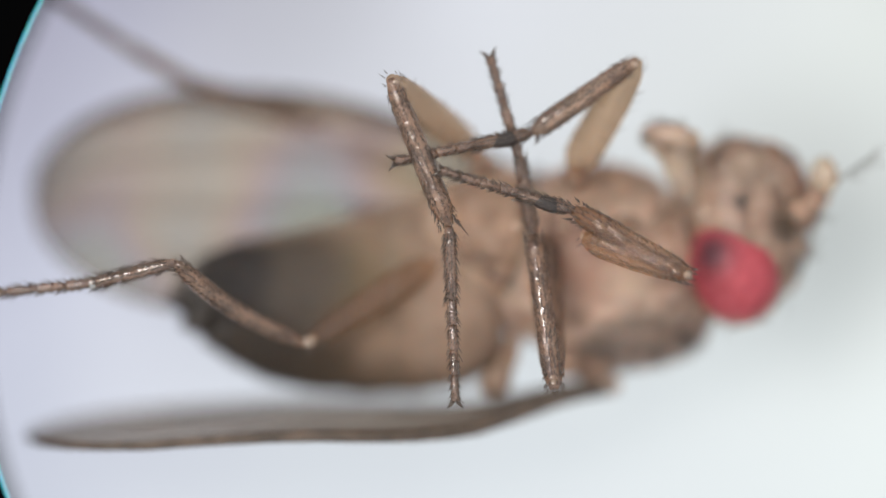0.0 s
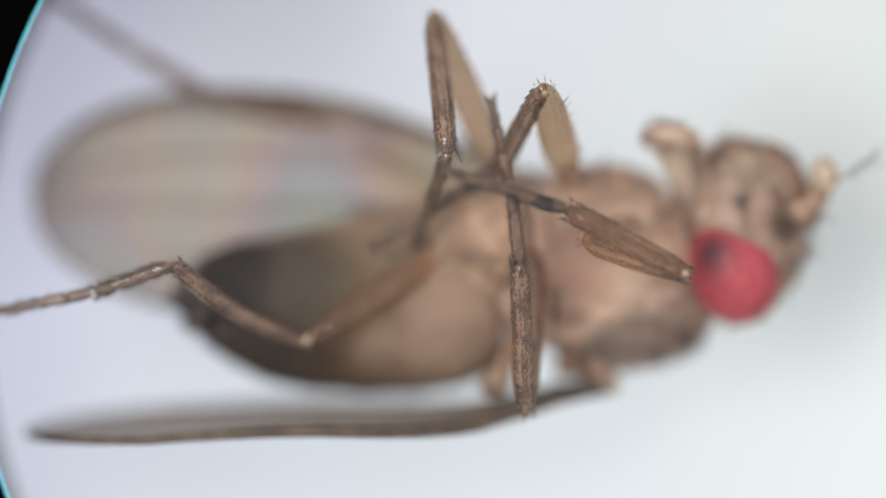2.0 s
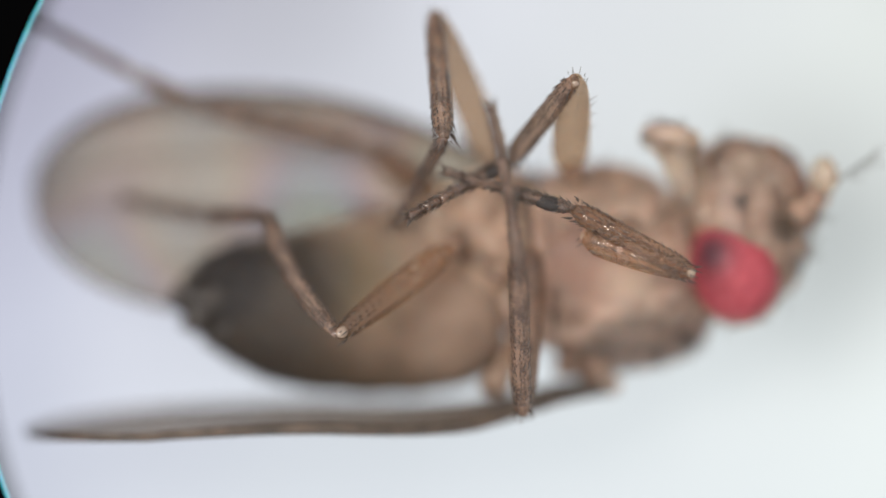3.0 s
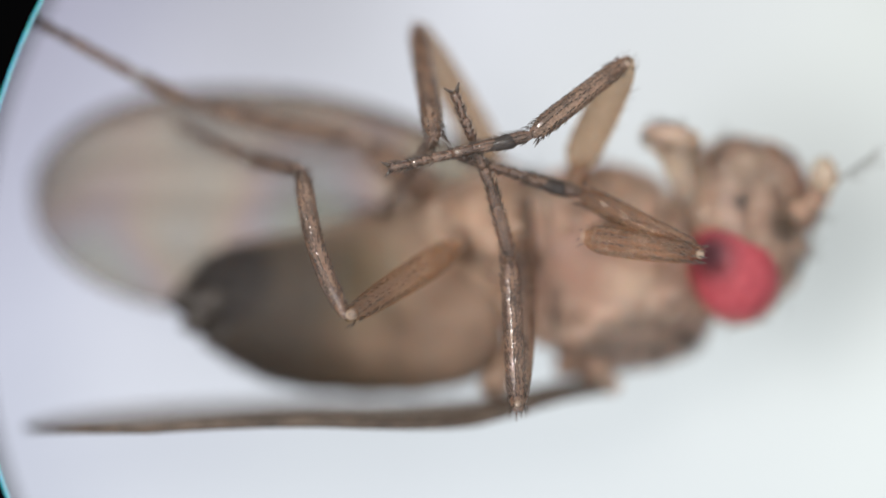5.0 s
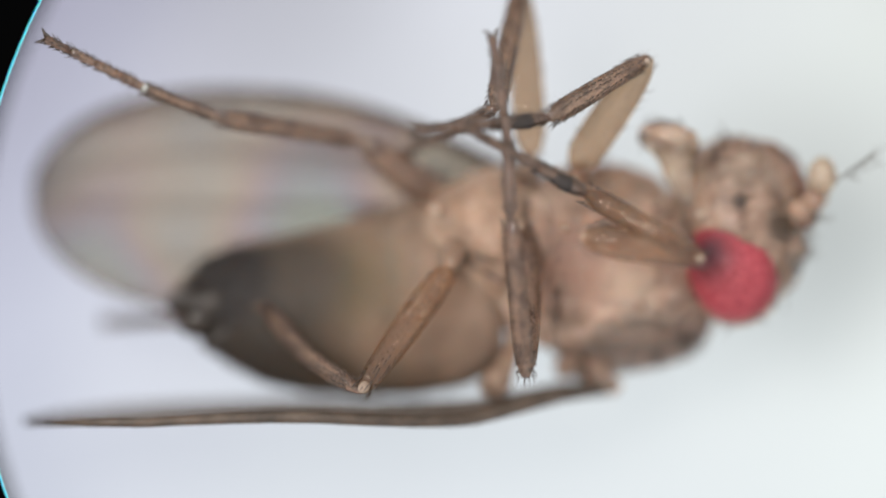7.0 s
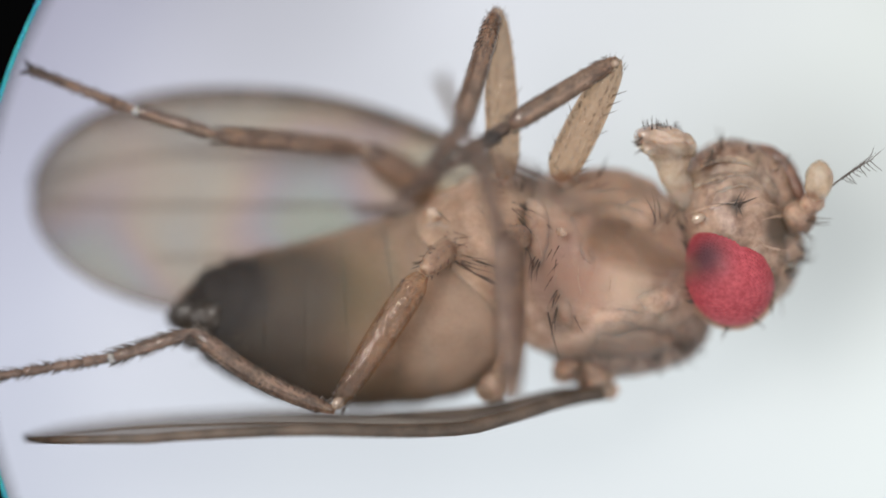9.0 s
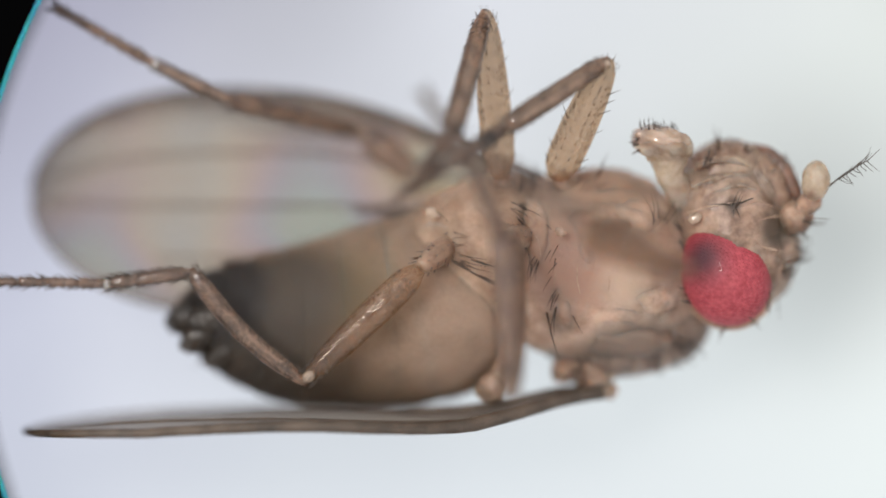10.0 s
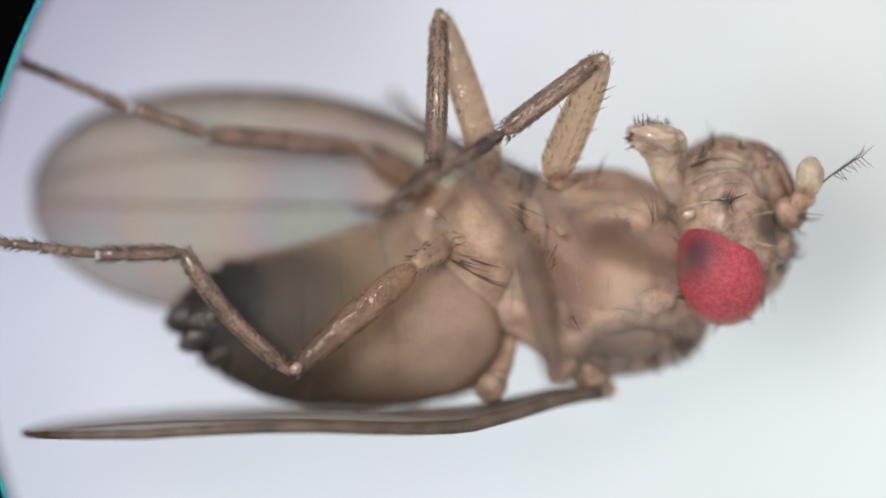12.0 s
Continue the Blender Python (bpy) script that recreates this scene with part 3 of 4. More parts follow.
    fur(ob, [(1170, 226, 36, 4, 22, 95, 14, 25), (1130, 258, 6, 14, 12, 175, 13, 35), (1262, 250, 14, 3, 7, 85, 26, 18), (1310, 250, 40, 4, 16, 70, 14, 30), (1375, 285, 22, 22, 16, 45, 12, 25),
             (1245, 290, 22, 12, 9, 80, 16, 30), (1302, 364, 5, 4, 3, 62, 30, 12), (1312, 362, 4, 3, 3, 15, 34, 12), (1290, 360, 5, 4, 2, 175, 24, 12), (1303, 372, 5, 3, 2, -80, 16, 10), (1256, 282, 10, 4, 4, 85, 22, 12), (1390, 484, 8, 12, 9, 50, 36, 20), (1412, 462, 6, 10, 6, 35, 30, 20), (1184, 430, 5, 32, 9, 125, 28, 15), (1372, 528, 8, 14, 5, -100, 30, 15), (1290, 580, 6, 3, 3, -120, 28, 8),
             (1422, 432, 6, 14, 9, -40, 24, 30), (1200, 530, 5, 34, 9, 165, 15, 15), (1190, 385, 8, 14, 5, 80, 34, 25), (1430, 395, 10, 10, 5, 0, 34, 15), (1335, 568, 12, 6, 4, -40, 16, 20)], 8, stout=1.35)
    return ob


def profile(s, table):
    x = min(max(s, 0.0), 1.0) * (len(table) - 1)
    i = min(int(x), len(table) - 2)
    return table[i] + (table[i + 1] - table[i]) * (x - i)


def wing(label, length, lead_w, trail_w, bend, flare, curl=0.0, pleat=0.0035, stalk=0.15, blunt=0.60, rim=6):
    """Lies along +x from its hinge, width along y, bent along z after the table bend; flare: where it has its full width."""
    nx, ny, thick = 60, 14, 4e-6

    def width(s, w):
        x = min(1.0, max(0.0, (s - 0.05) / flare))
        neck = stalk + (1 - stalk) * math.sin(x * math.pi / 2) ** 1.1
        tip = math.sqrt(max(0.0, 1 - (max(0.0, s - blunt) / (1 - blunt)) ** 2.3))
        return w * neck * tip

    def place(s, w, dz=0.0):
        s = 1 - (1 - s) ** 1.6
        lead, trail = width(s, lead_w), -width(s, trail_w)
        z = profile(s, bend) * DIV + pleat * math.sin(w * 15) * length * min(1, s * 2) * (1 - s)
        k = min(1.0, max(0.0, (w - 0.70) / 0.30))
        z -= curl * DIV * k * (2 - k) * min(1.0, 4 * s) * min(1.0, 5 * (1 - s))
        return Vector((s * length, (trail + (lead - trail) * w) * length, z + dz))
    bm = bmesh.new()
    grid = {}
    for k in (0, 1):
        for i in range(nx + 1):
            for j in range(ny + 1):
                grid[k, i, j] = bm.verts.new(place(i / nx, j / ny, thick * k))
    for i in range(nx):
        for j in range(ny):
            for k in (0, 1):
                bm.faces.new((grid[k, i, j], grid[k, i + 1, j], grid[k, i + 1, j + 1], grid[k, i, j + 1]))
    for i in range(nx):
        for j in (0, ny):
            bm.faces.new((grid[0, i, j], grid[0, i + 1, j], grid[1, i + 1, j], grid[1, i, j]))
    ob = part("wing", bm, MEMBRANE, fly, label)
    for w0, w1, r, end in ((1.0, 1.0, rim, 0.99), (0.965, 0.955, 4, 0.80), (0.92, 0.90, 3, 0.72), (0.78, 0.66, 3, 0.93), (0.55, 0.42, 3, 0.95), (0.35, 0.15, 2.6, 0.6), (0.0, 0.0, 2.5, 0.99)):
        pts, radii = [], []
        for i in range(41):
            s = 0.01 + (end - 0.01) * i / 40
            pts.append(place(s, w0 + (w1 - w0) * s, thick * 0.5))
            radii.append(r * DIV * (1.5 - 0.8 * s))
        part("vein", tube_into(bmesh.new(), pts, radii, 6), VEIN, ob)
    pts = [place(0.003 + 0.27 * i / 16, 0.5, 0) for i in range(17)]
    part("wing_root", tube_into(bmesh.new(), pts, [(15 - 8 * (i / 16) ** 2) * DIV for i in range(17)], 10, lump=0.2), VEIN, ob)
    bm = bmesh.new()
    rng = random.Random(31)
    for i in range(120):
        p = place(0.12 + 0.7 * rng.random(), 1.0, 0)
        hair_into(bm, p, p + Vector((rng.uniform(6, 11), 5, rng.choice((-1, 1)) * rng.uniform(3, 9))) * DIV, 0.9 * DIV)
    tagged(part("fringe", bm, BRISTLE, ob), "row of tiny dark hairs", kind="stuff")
    return ob


THORAX, ABDOMEN, HEADPART = thorax(), abdomen(), head()
FAR_WING = wing("clear smoky iridescent wing spread flat", 966 * DIV, 0.213, 0.206, [0, 8, 14, 16, 14, 8, 0], 0.52, stalk=0.30)
NEAR_WING = wing("clear smoky wing standing on its edge", 1045 * DIV, 0.19, 0.13, [0, -2, -14, -24, -20, -12, -3, 3, 6, 8, 8, 5, 0], 0.42, 18.0, 0.010, blunt=0.80, rim=10)

# ---- legs ----
#   joint tracks: (seconds, u, v, h)
LEGS = {}
LEGS["near_fore"] = dict(
    hip=[(0, 1035, 420, 0.30), (5.6, 1035, 420, 0.30), (7.0, 1035, 420, 0.48), (8.8, 1035, 420, 0.52), (12, 1035, 420, 0.52)],
    knee=[(0, 1225, 490, 0.28), (2, 1222, 488, 0.28), (3.2, 1232, 486, 0.28), (4.8, 1248, 450, 0.28), (5.5, 1240, 455, 0.28), (6.5, 1243, 465, 0.28),
          (7.2, 1248, 458, 0.28), (8.8, 1222, 480, 0.30), (12, 1215, 478, 0.30)],
    ankle=[(0, 1015, 372, 0.38), (0.5, 1009, 370, 0.38), (1, 1014, 370, 0.38), (1.5, 1019, 368, 0.38), (2, 1004, 371, 0.38), (2.5, 1009, 373, 0.38), (3.2, 1016, 369, 0.38), (4.8, 1032, 342, 0.38), (5.5, 1020, 345, 0.38), (6.5, 1025, 347, 0.38), (7.2, 1042, 341, 0.4), (8.8, 1032, 364, 0.42), (9.5, 1032, 376, 0.42), (10.5, 1028, 393, 0.42), (12, 1023, 396, 0.42)],
    tip=[(0, 782, 302, 0.40), (1, 790, 293, 0.40), (1.5, 800, 295, 0.40), (2, 785, 300, 0.40), (2.5, 785, 308, 0.40), (3.2, 790, 303, 0.40), (4.8, 800, 270, 0.40),
         (5.5, 790, 275, 0.40), (6, 800, 265, 0.40), (6.5, 820, 235, 0.42), (7.2, 832, 226, 0.45), (8.8, 820, 260, 0.45), (12, 840, 275, 0.45)])
LEGS["far_fore"] = dict(
    hip=[(0, 1015, 300, 0.0), (0.4, 1015, 300, 0.0), (0.6, 995, 300, -0.06), (2.5, 1005, 298, -0.06), (4.8, 1018, 295, -0.04), (7.2, 1018, 295, -0.06), (8.8, 986, 316, -0.12), (12, 975, 316, -0.12)],
    knee=[(0, 1130, 105, 0.22), (0.25, 1120, 107, 0.22), (0.4, 1075, 105, 0.25), (0.5, 972, 138, 0.35), (0.6, 938, 160, 0.38), (1, 940, 158, 0.38), (1.5, 945, 148, 0.38), (2, 962, 152, 0.38),
          (2.5, 992, 148, 0.37), (3, 1020, 135, 0.35), (3.2, 1035, 125, 0.34), (4.8, 1115, 103, 0.25), (5.5, 1115, 103, 0.25), (6, 1130, 97, 0.23), (6.5, 1145, 98, 0.2), (7.2, 1152, 102, 0.18),
          (8.8, 1095, 105, 0.05), (9.5, 1085, 105, 0.05), (10.5, 1072, 105, 0.05), (11, 1065, 102, 0.05), (12, 1070, 97, 0.05)],
    ankle=[(0, 942, 235, 0.36), (0.25, 935, 240, 0.36), (0.4, 910, 265, 0.37), (0.5, 878, 300, 0.38), (1, 875, 305, 0.38), (1.5, 880, 300, 0.38), (2, 885, 295, 0.38), (2.5, 895, 290, 0.38), (3.2, 908, 280, 0.38),
           (4.8, 942, 238, 0.36), (5.5, 940, 240, 0.36), (6, 952, 222, 0.36), (6.5, 965, 215, 0.36), (7.2, 974, 207, 0.33), (8.8, 902, 222, 0.25), (9.5, 905, 220, 0.25), (10.5, 886, 230, 0.25), (12, 890, 235, 0.25)],
    tip=[(0, 700, 285, 0.40), (0.25, 700, 285, 0.40), (0.5, 680, 415, 0.30), (1, 650, 438, 0.20), (1.5, 655, 432, 0.20), (2, 660, 438, 0.22), (2.5, 690, 425, 0.25), (3.2, 735, 370, 0.3),
         (4.8, 692, 297, 0.38), (5.5, 692, 297, 0.38), (6, 708, 278, 0.38), (6.5, 722, 250, 0.40), (7.2, 742, 227, 0.42), (8.8, 718, 345, 0.42), (10, 715, 342, 0.42), (11, 695, 362, 0.42), (12, 700, 355, 0.42)])
LEGS["near_mid"] = dict(
    hip=[(0, 962, 410, -0.08), (1, 950, 415, -0.01), (1.6, 942, 425, -0.01), (2, 938, 432, -0.10), (3.6, 936, 432, -0.10), (4.8, 924, 432, 0.0), (5.5, 922, 432, -0.02), (6.2, 930, 400, -0.08), (7.2, 930, 392, -0.12), (8.8, 900, 415, 0.1), (10.5, 903, 415, 0.1), (11.2, 925, 426, 0.08), (12, 930, 426, 0.08)],
    knee=[(0, 982, 690, 0.36), (0.5, 975, 705, 0.36), (1, 962, 712, 0.36), (1.5, 945, 720, 0.36), (2, 930, 735, 0.30), (3.2, 925, 738, 0.28), (4.8, 918, 730, 0.32), (5.5, 912, 725, 0.34), (6, 907, 696, 0.34),
          (6.5, 920, 676, 0.36), (7.2, 934, 664, 0.38), (8.8, 905, 705, 0.36), (10, 905, 703, 0.36), (10.5, 912, 695, 0.36), (11, 965, 685, 0.36), (11.5, 987, 680, 0.36), (12, 988, 675, 0.36)],
    ankle=[(0, 945, 415, 0.38), (0.5, 945, 425, 0.38), (1, 938, 432, 0.38), (1.5, 935, 442, 0.38), (2, 920, 467, 0.38), (2.5, 918, 475, 0.38), (3.2, 918, 478, 0.38), (4.8, 903, 455, 0.38), (5.5, 900, 445, 0.38),
           (6, 895, 398, 0.38), (6.5, 902, 398, 0.4), (7.2, 905, 385, 0.42), (8.8, 885, 402, 0.42), (9.5, 885, 410, 0.42), (10.5, 888, 400, 0.42), (11.2, 905, 402, 0.42), (12, 905, 400, 0.42)],
    tip=[(0, 868, 100, 0.38), (0.5, 875, 118, 0.40), (1, 885, 132, 0.44), (1.5, 880, 150, 0.48), (2, 870, 190, 0.5), (2.5, 865, 205, 0.5), (3.2, 870, 197, 0.48), (4.8, 810, 175, 0.40), (5.5, 795, 152, 0.38),
         (6, 825, 97, 0.38), (6.5, 852, 75, 0.38), (7.2, 878, 62, 0.42), (8.8, 792, 150, 0.55), (9.5, 770, 180, 0.5), (10.5, 748, 180, 0.5), (11, 715, 195, 0.46), (12, 700, 180, 0.42)])
LEGS["far_mid"] = dict(
    hip=[(0, 838, 268, -0.15), (1, 865, 270, -0.15), (2, 875, 285, -0.15), (3.2, 876, 288, -0.18), (4.8, 878, 294, -0.28), (5.5, 880, 298, -0.28), (6, 908, 272, -0.15), (7.2, 944, 278, -0.15), (8.8, 894, 316, -0.12), (10.5, 884, 316, -0.12), (12, 874, 316, -0.12)],
    knee=[(0, 690, 138, 0.26), (0.5, 708, 103, 0.25), (1, 744, 46, 0.2), (1.5, 761, 26, 0.16), (2.5, 770, 18, 0.12), (3.2, 767, 20, 0.10), (4.8, 732, 43, 0.05), (5.5, 749, 37, 0.05), (5.8, 830, -10, 0.08), (6, 870, -25, 0.1),
          (6.5, 900, -30, 0.12), (7.2, 929, -25, 0.12), (8.8, 882, 14, 0.05), (9.5, 870, 18, 0.05), (10.5, 848, 20, 0.05), (11, 812, 23, 0.05), (12, 778, 16, 0.05)],
    ankle=[(0, 795, 400, 0.37), (0.5, 788, 378, 0.37), (1, 790, 300, 0.36), (1.5, 795, 285, 0.36), (2.5, 790, 260, 0.36), (3.2, 785, 240, 0.35), (4.8, 770, 245, 0.33), (5.5, 772, 240, 0.33), (6, 840, 215, 0.34),
           (6.5, 865, 198, 0.34), (7.2, 880, 190, 0.34), (8.8, 818, 225, 0.28), (9.5, 805, 232, 0.28), (10.5, 795, 240, 0.28), (11, 780, 275, 0.28), (12, 770, 290, 0.28)],
    tip=[(0, 806, 712, 0.38), (0.5, 775, 670, 0.34), (1, 745, 585, 0.28), (1.5, 727, 522, 0.26), (2, 728, 455, 0.24), (2.5, 718, 435, 0.24), (3.2, 690, 385, 0.26), (4.8, 672, 375, 0.28), (5.5, 680, 378, 0.28),
         (6, 675, 347, 0.26), (6.5, 690, 297, 0.24), (7.2, 720, 262, 0.24), (8.8, 722, 350, 0.4), (10.5, 712, 350, 0.4), (12, 695, 365, 0.4)])
LEGS["near_hind"] = dict(
    hip=[(0, 765, 465, -0.10), (2, 765, 460, -0.10), (2.5, 785, 455, -0.03), (3.2, 800, 435, 0.08), (5.5, 810, 437, 0.08), (6, 808, 452, 0.08), (6.5, 805, 460, 0.07), (7.2, 792, 480, 0.05), (8.8, 752, 480, 0.05),
         (10, 746, 472, 0.05), (12, 734, 470, 0.05)],
    knee=[(0, 540, 610, 0.14), (2, 535, 608, 0.14), (2.5, 575, 620, 0.2), (3, 597, 595, 0.26), (3.2, 590, 575, 0.28), (4.8, 610, 560, 0.3), (5.5, 620, 575, 0.3), (6, 635, 618, 0.28), (6.5, 640, 655, 0.24), (7.2, 638, 705, 0.18),
          (8.8, 594, 732, 0.1), (9.5, 575, 710, 0.1), (10, 538, 675, 0.1), (10.5, 523, 665, 0.1), (11.5, 520, 670, 0.1), (12, 515, 660, 0.1)],
    ankle=[(0, 308, 465, 0.34), (0.3, 300, 485, 0.34), (1.5, 295, 485, 0.34), (2, 305, 468, 0.34), (2.25, 330, 455, 0.4), (2.5, 385, 450, 0.45), (3, 470, 380, 0.5), (3.2, 480, 342, 0.5), (4.8, 530, 295, 0.5), (5.5, 545, 325, 0.5),
           (6, 515, 390, 0.48), (6.5, 490, 470, 0.45), (7.2, 460, 565, 0.4), (8.8, 346, 597, 0.08), (9.5, 338, 555, 0.08), (10, 342, 482, 0.08), (10.5, 325, 465, 0.08), (11.5, 318, 464, 0.08), (12, 325, 447, 0.08)],
    tip=[(0, -40, 522, 0.36), (0.4, -40, 580, 0.36), (1.5, -40, 580, 0.36), (2, -30, 556, 0.36), (2.25, 20, 535, 0.45), (2.5, 105, 515, 0.55), (2.8, 185, 425, 0.6), (3, 215, 352, 0.65), (3.2, 230, 292, 0.7), (4.8, 305, 215, 0.75),
         (5.5, 335, 235, 0.75), (6, 275, 350, 0.72), (6.5, 235, 465, 0.7), (7.2, 165, 605, 0.65), (8.8, -8, 682, 0.1), (9.5, -14, 617, 0.1), (10, -20, 498, 0.1), (10.5, -35, 458, 0.1), (11.5, -30, 470, 0.1), (12, -30, 425, 0.1)])
LEGS["far_hind"] = dict(
    hip=[(0, 810, 372, -0.62), (4.0, 810, 374, -0.60), (5.2, 810, 376, -0.36), (7.2, 810, 378, -0.36), (8.8, 810, 378, -0.58), (12, 810, 378, -0.58)],
    knee=[(0, 600, 235, 0), (1, 620, 215, 0), (2, 630, 230, 0), (3, 650, 255, 0), (5, 640, 248, 0), (6, 625, 225, 0), (7.2, 642, 252, 0), (8.8, 640, 270, 0), (9.5, 640, 235, 0), (10.2, 640, 230, 0), (11, 645, 265, 0), (12, 640, 260, 0)],
    ankle=[(0, 345, 150, 0), (0.5, 350, 166, 0), (1, 365, 125, 0), (1.5, 375, 130, 0), (2, 365, 165, 0), (2.5, 370, 166, 0), (3, 370, 190, 0), (4.8, 360, 195, 0), (5.5, 395, 182, 0), (6, 400, 187, 0), (6.5, 395, 192, 0),
           (7.2, 382, 212, 0), (8.8, 375, 252, 0), (9.5, 395, 192, 0), (10, 405, 177, 0), (10.5, 395, 189, 0), (11, 375, 242, 0), (11.5, 373, 252, 0), (12, 370, 237, 0)],
    tip=[(0, 55, -30, 0), (0.5, 45, 0, 0), (1, 90, -60, 0), (1.5, 85, -40, 0), (2, 65, -25, 0), (2.5, 58, -3, 0), (3, 52, 32, 0), (4.8, 58, 48, 0), (5.5, 112, 18, 0), (6, 105, 34, 0), (6.5, 98, 44, 0),
         (7.2, 76, 77, 0), (8.8, 40, 147, 0), (9.5, 86, 42, 0), (10, 96, 12, 0), (10.5, 80, 38, 0), (11, 45, 122, 0), (11.5, 35, 142, 0), (12, 40, 112, 0)])


def track(rows, t):
    """A smooth glide through a joint's rows."""
    rows = [(*r, 0.0) if len(r) == 2 else r for r in rows]
    if t <= rows[0][0]:
        return Vector(rows[0][1:])
    for i in range(len(rows) - 1):
        if t <= rows[i + 1][0]:
            a, b = rows[i], rows[i + 1]
            s = (t - a[0]) / (b[0] - a[0])
            s = s * 0.4 + 0.6 * s * s * (3 - 2 * s)
            return Vector(a[1:]).lerp(Vector(b[1:]), s)
    return Vector(rows[-1][1:])


STEPS = [round(0.1 * i, 3) for i in range(121)]
SOCKETS = {"near_fore": (1110, 400, -0.02), "far_fore": (1040, 350, -0.30), "near_mid": (955, 430, -0.28), "far_mid": (910, 360, -0.30), "near_hind": (815, 420, -0.20), "far_hind": (850, 400, -0.45)}


def wanted(leg, t):
    return [at(*track(leg[k], t)) for k in ("hip", "knee", "ankle", "tip")]


#   rigid lengths of thigh, shin and foot, and whether each rises (1) or sinks (-1) from its joint
SIZES = {"near_fore": (211, 246, 246), "far_fore": (248, 226, 255), "near_mid": (340, 282, 322), "far_mid": (300, 281, 300), "near_hind": (280, 290, 354), "far_hind": (226, 275, 345)}
LIFTS = {"near_fore": (1, 1, 1), "far_fore": (1, 1, 1), "near_mid": (1, 1, 0.4), "far_mid": (1, 1, -1), "near_hind": (1, -1, -1), "far_hind": (1, 1, 1)}
BEND = {"near_hind": (0, 13), "far_hind": (0, 7), "near_mid": (8, 0)}    # sag of the foot at its middle
SWINGS = {"far_fore": [(0, 1), (0.4, 1), (0.55, -1), (3.3, -1), (4.7, 1), (12, 1)],
          "near_mid": [(0, -1), (1.6, -1), (2.1, 1), (3.6, 1), (4.7, -1), (5.6, -1), (6.2, 1), (12, 1)],
          "near_fore": [(0, -1), (7.3, -1), (8.6, 1), (12, 1)],
          "near_hind": [(0, 1), (2.1, 1), (2.5, 0.6), (3.0, -1), (7.5, -1), (8.8, 0.2), (12, 0.2)]}    # shins that rise at times and sink at others


FOOT_SWINGS = {"far_mid": [(0, -1), (7.2, -1), (8.8, 0.5), (12, 0.5)]}    # a foot that sinks at first and rises later


def leg_joints(key, t):
    """Hip, knee, ankle, middle of the foot and tip at t; heights follow from the rigid lengths."""
    goal = wanted(LEGS[key], t)
    out = [goal[0]]
    for i in range(3):
        a, b = out[-1], goal[i + 1].copy()
        flat = math.hypot(b.x - a.x, b.y - a.y)
        rise = math.sqrt(max(0.0, (SIZES[key][i] * DIV) ** 2 - flat ** 2))
        lift = LIFTS[key][i]
        if i == 1 and key in SWINGS:
            lift = track(SWINGS[key], t)[0]
        if i == 2 and key in FOOT_SWINGS:
            lift = track(FOOT_SWINGS[key], t)[0]
        b.z = a.z + rise * lift
        out.append(b)
    du, dv = BEND.get(key, (0, 0))
    return [out[0], out[1], out[2], out[2].lerp(out[3], 0.42) + Vector((du, -dv, 0)) * DIV, out[3]]


def limb_mesh(length, profile, squash=1.0, bow=0.0):
    k = len(profile)
    pts = smooth_steps([Vector((length * i / (k - 1), bow * DIV * math.sin(math.pi * i / (k - 1)), 0)) for i in range(k)], 3)
    radii = [r * DIV for r in smooth_steps([float(r) for r in profile], 3)]
    return tube_into(bmesh.new(), pts, radii, 12, squash)


def bristles(length, r0, r1, rows, per_row, size, parent, seed, lean=0.74, stray=0.1, bow=0.0, thick=1.2):
    rng = random.Random(seed)
    bm = bmesh.new()
    for k in range(rows):
        a = 2 * math.pi * k / rows + rng.uniform(-0.2, 0.2)
        for j in range(per_row):
            s = 0.07 + 0.93 * (j + rng.uniform(0.2, 0.8)) / per_row
            r = (r0 + (r1 - r0) * s) * DIV
            b = a + rng.uniform(-1, 1) * stray
            out = Vector((0, math.cos(b), math.sin(b)))
            root = Vector((s * length, bow * DIV * math.sin(math.pi * s), 0)) + out * r * 0.92
            ln = size * DIV * rng.uniform(0.45, 1.35)
            hair_into(bm, root, root + (out * (1 - lean) * 1.3 + Vector((lean, 0, 0))) * ln, thick * DIV)
    ob = part("bristles", bm, BRISTLE, parent)
    tagged(ob, "short dark bristles", kind="stuff")


BOWS = {"near_hind": 15}    # shins that are not straight
GIRTH = {"near_fore": (27, 21), "far_fore": (33, 19), "near_mid": (29, 18), "far_mid": (30, 20), "near_hind": (27, 17), "far_hind": (33, 18)}


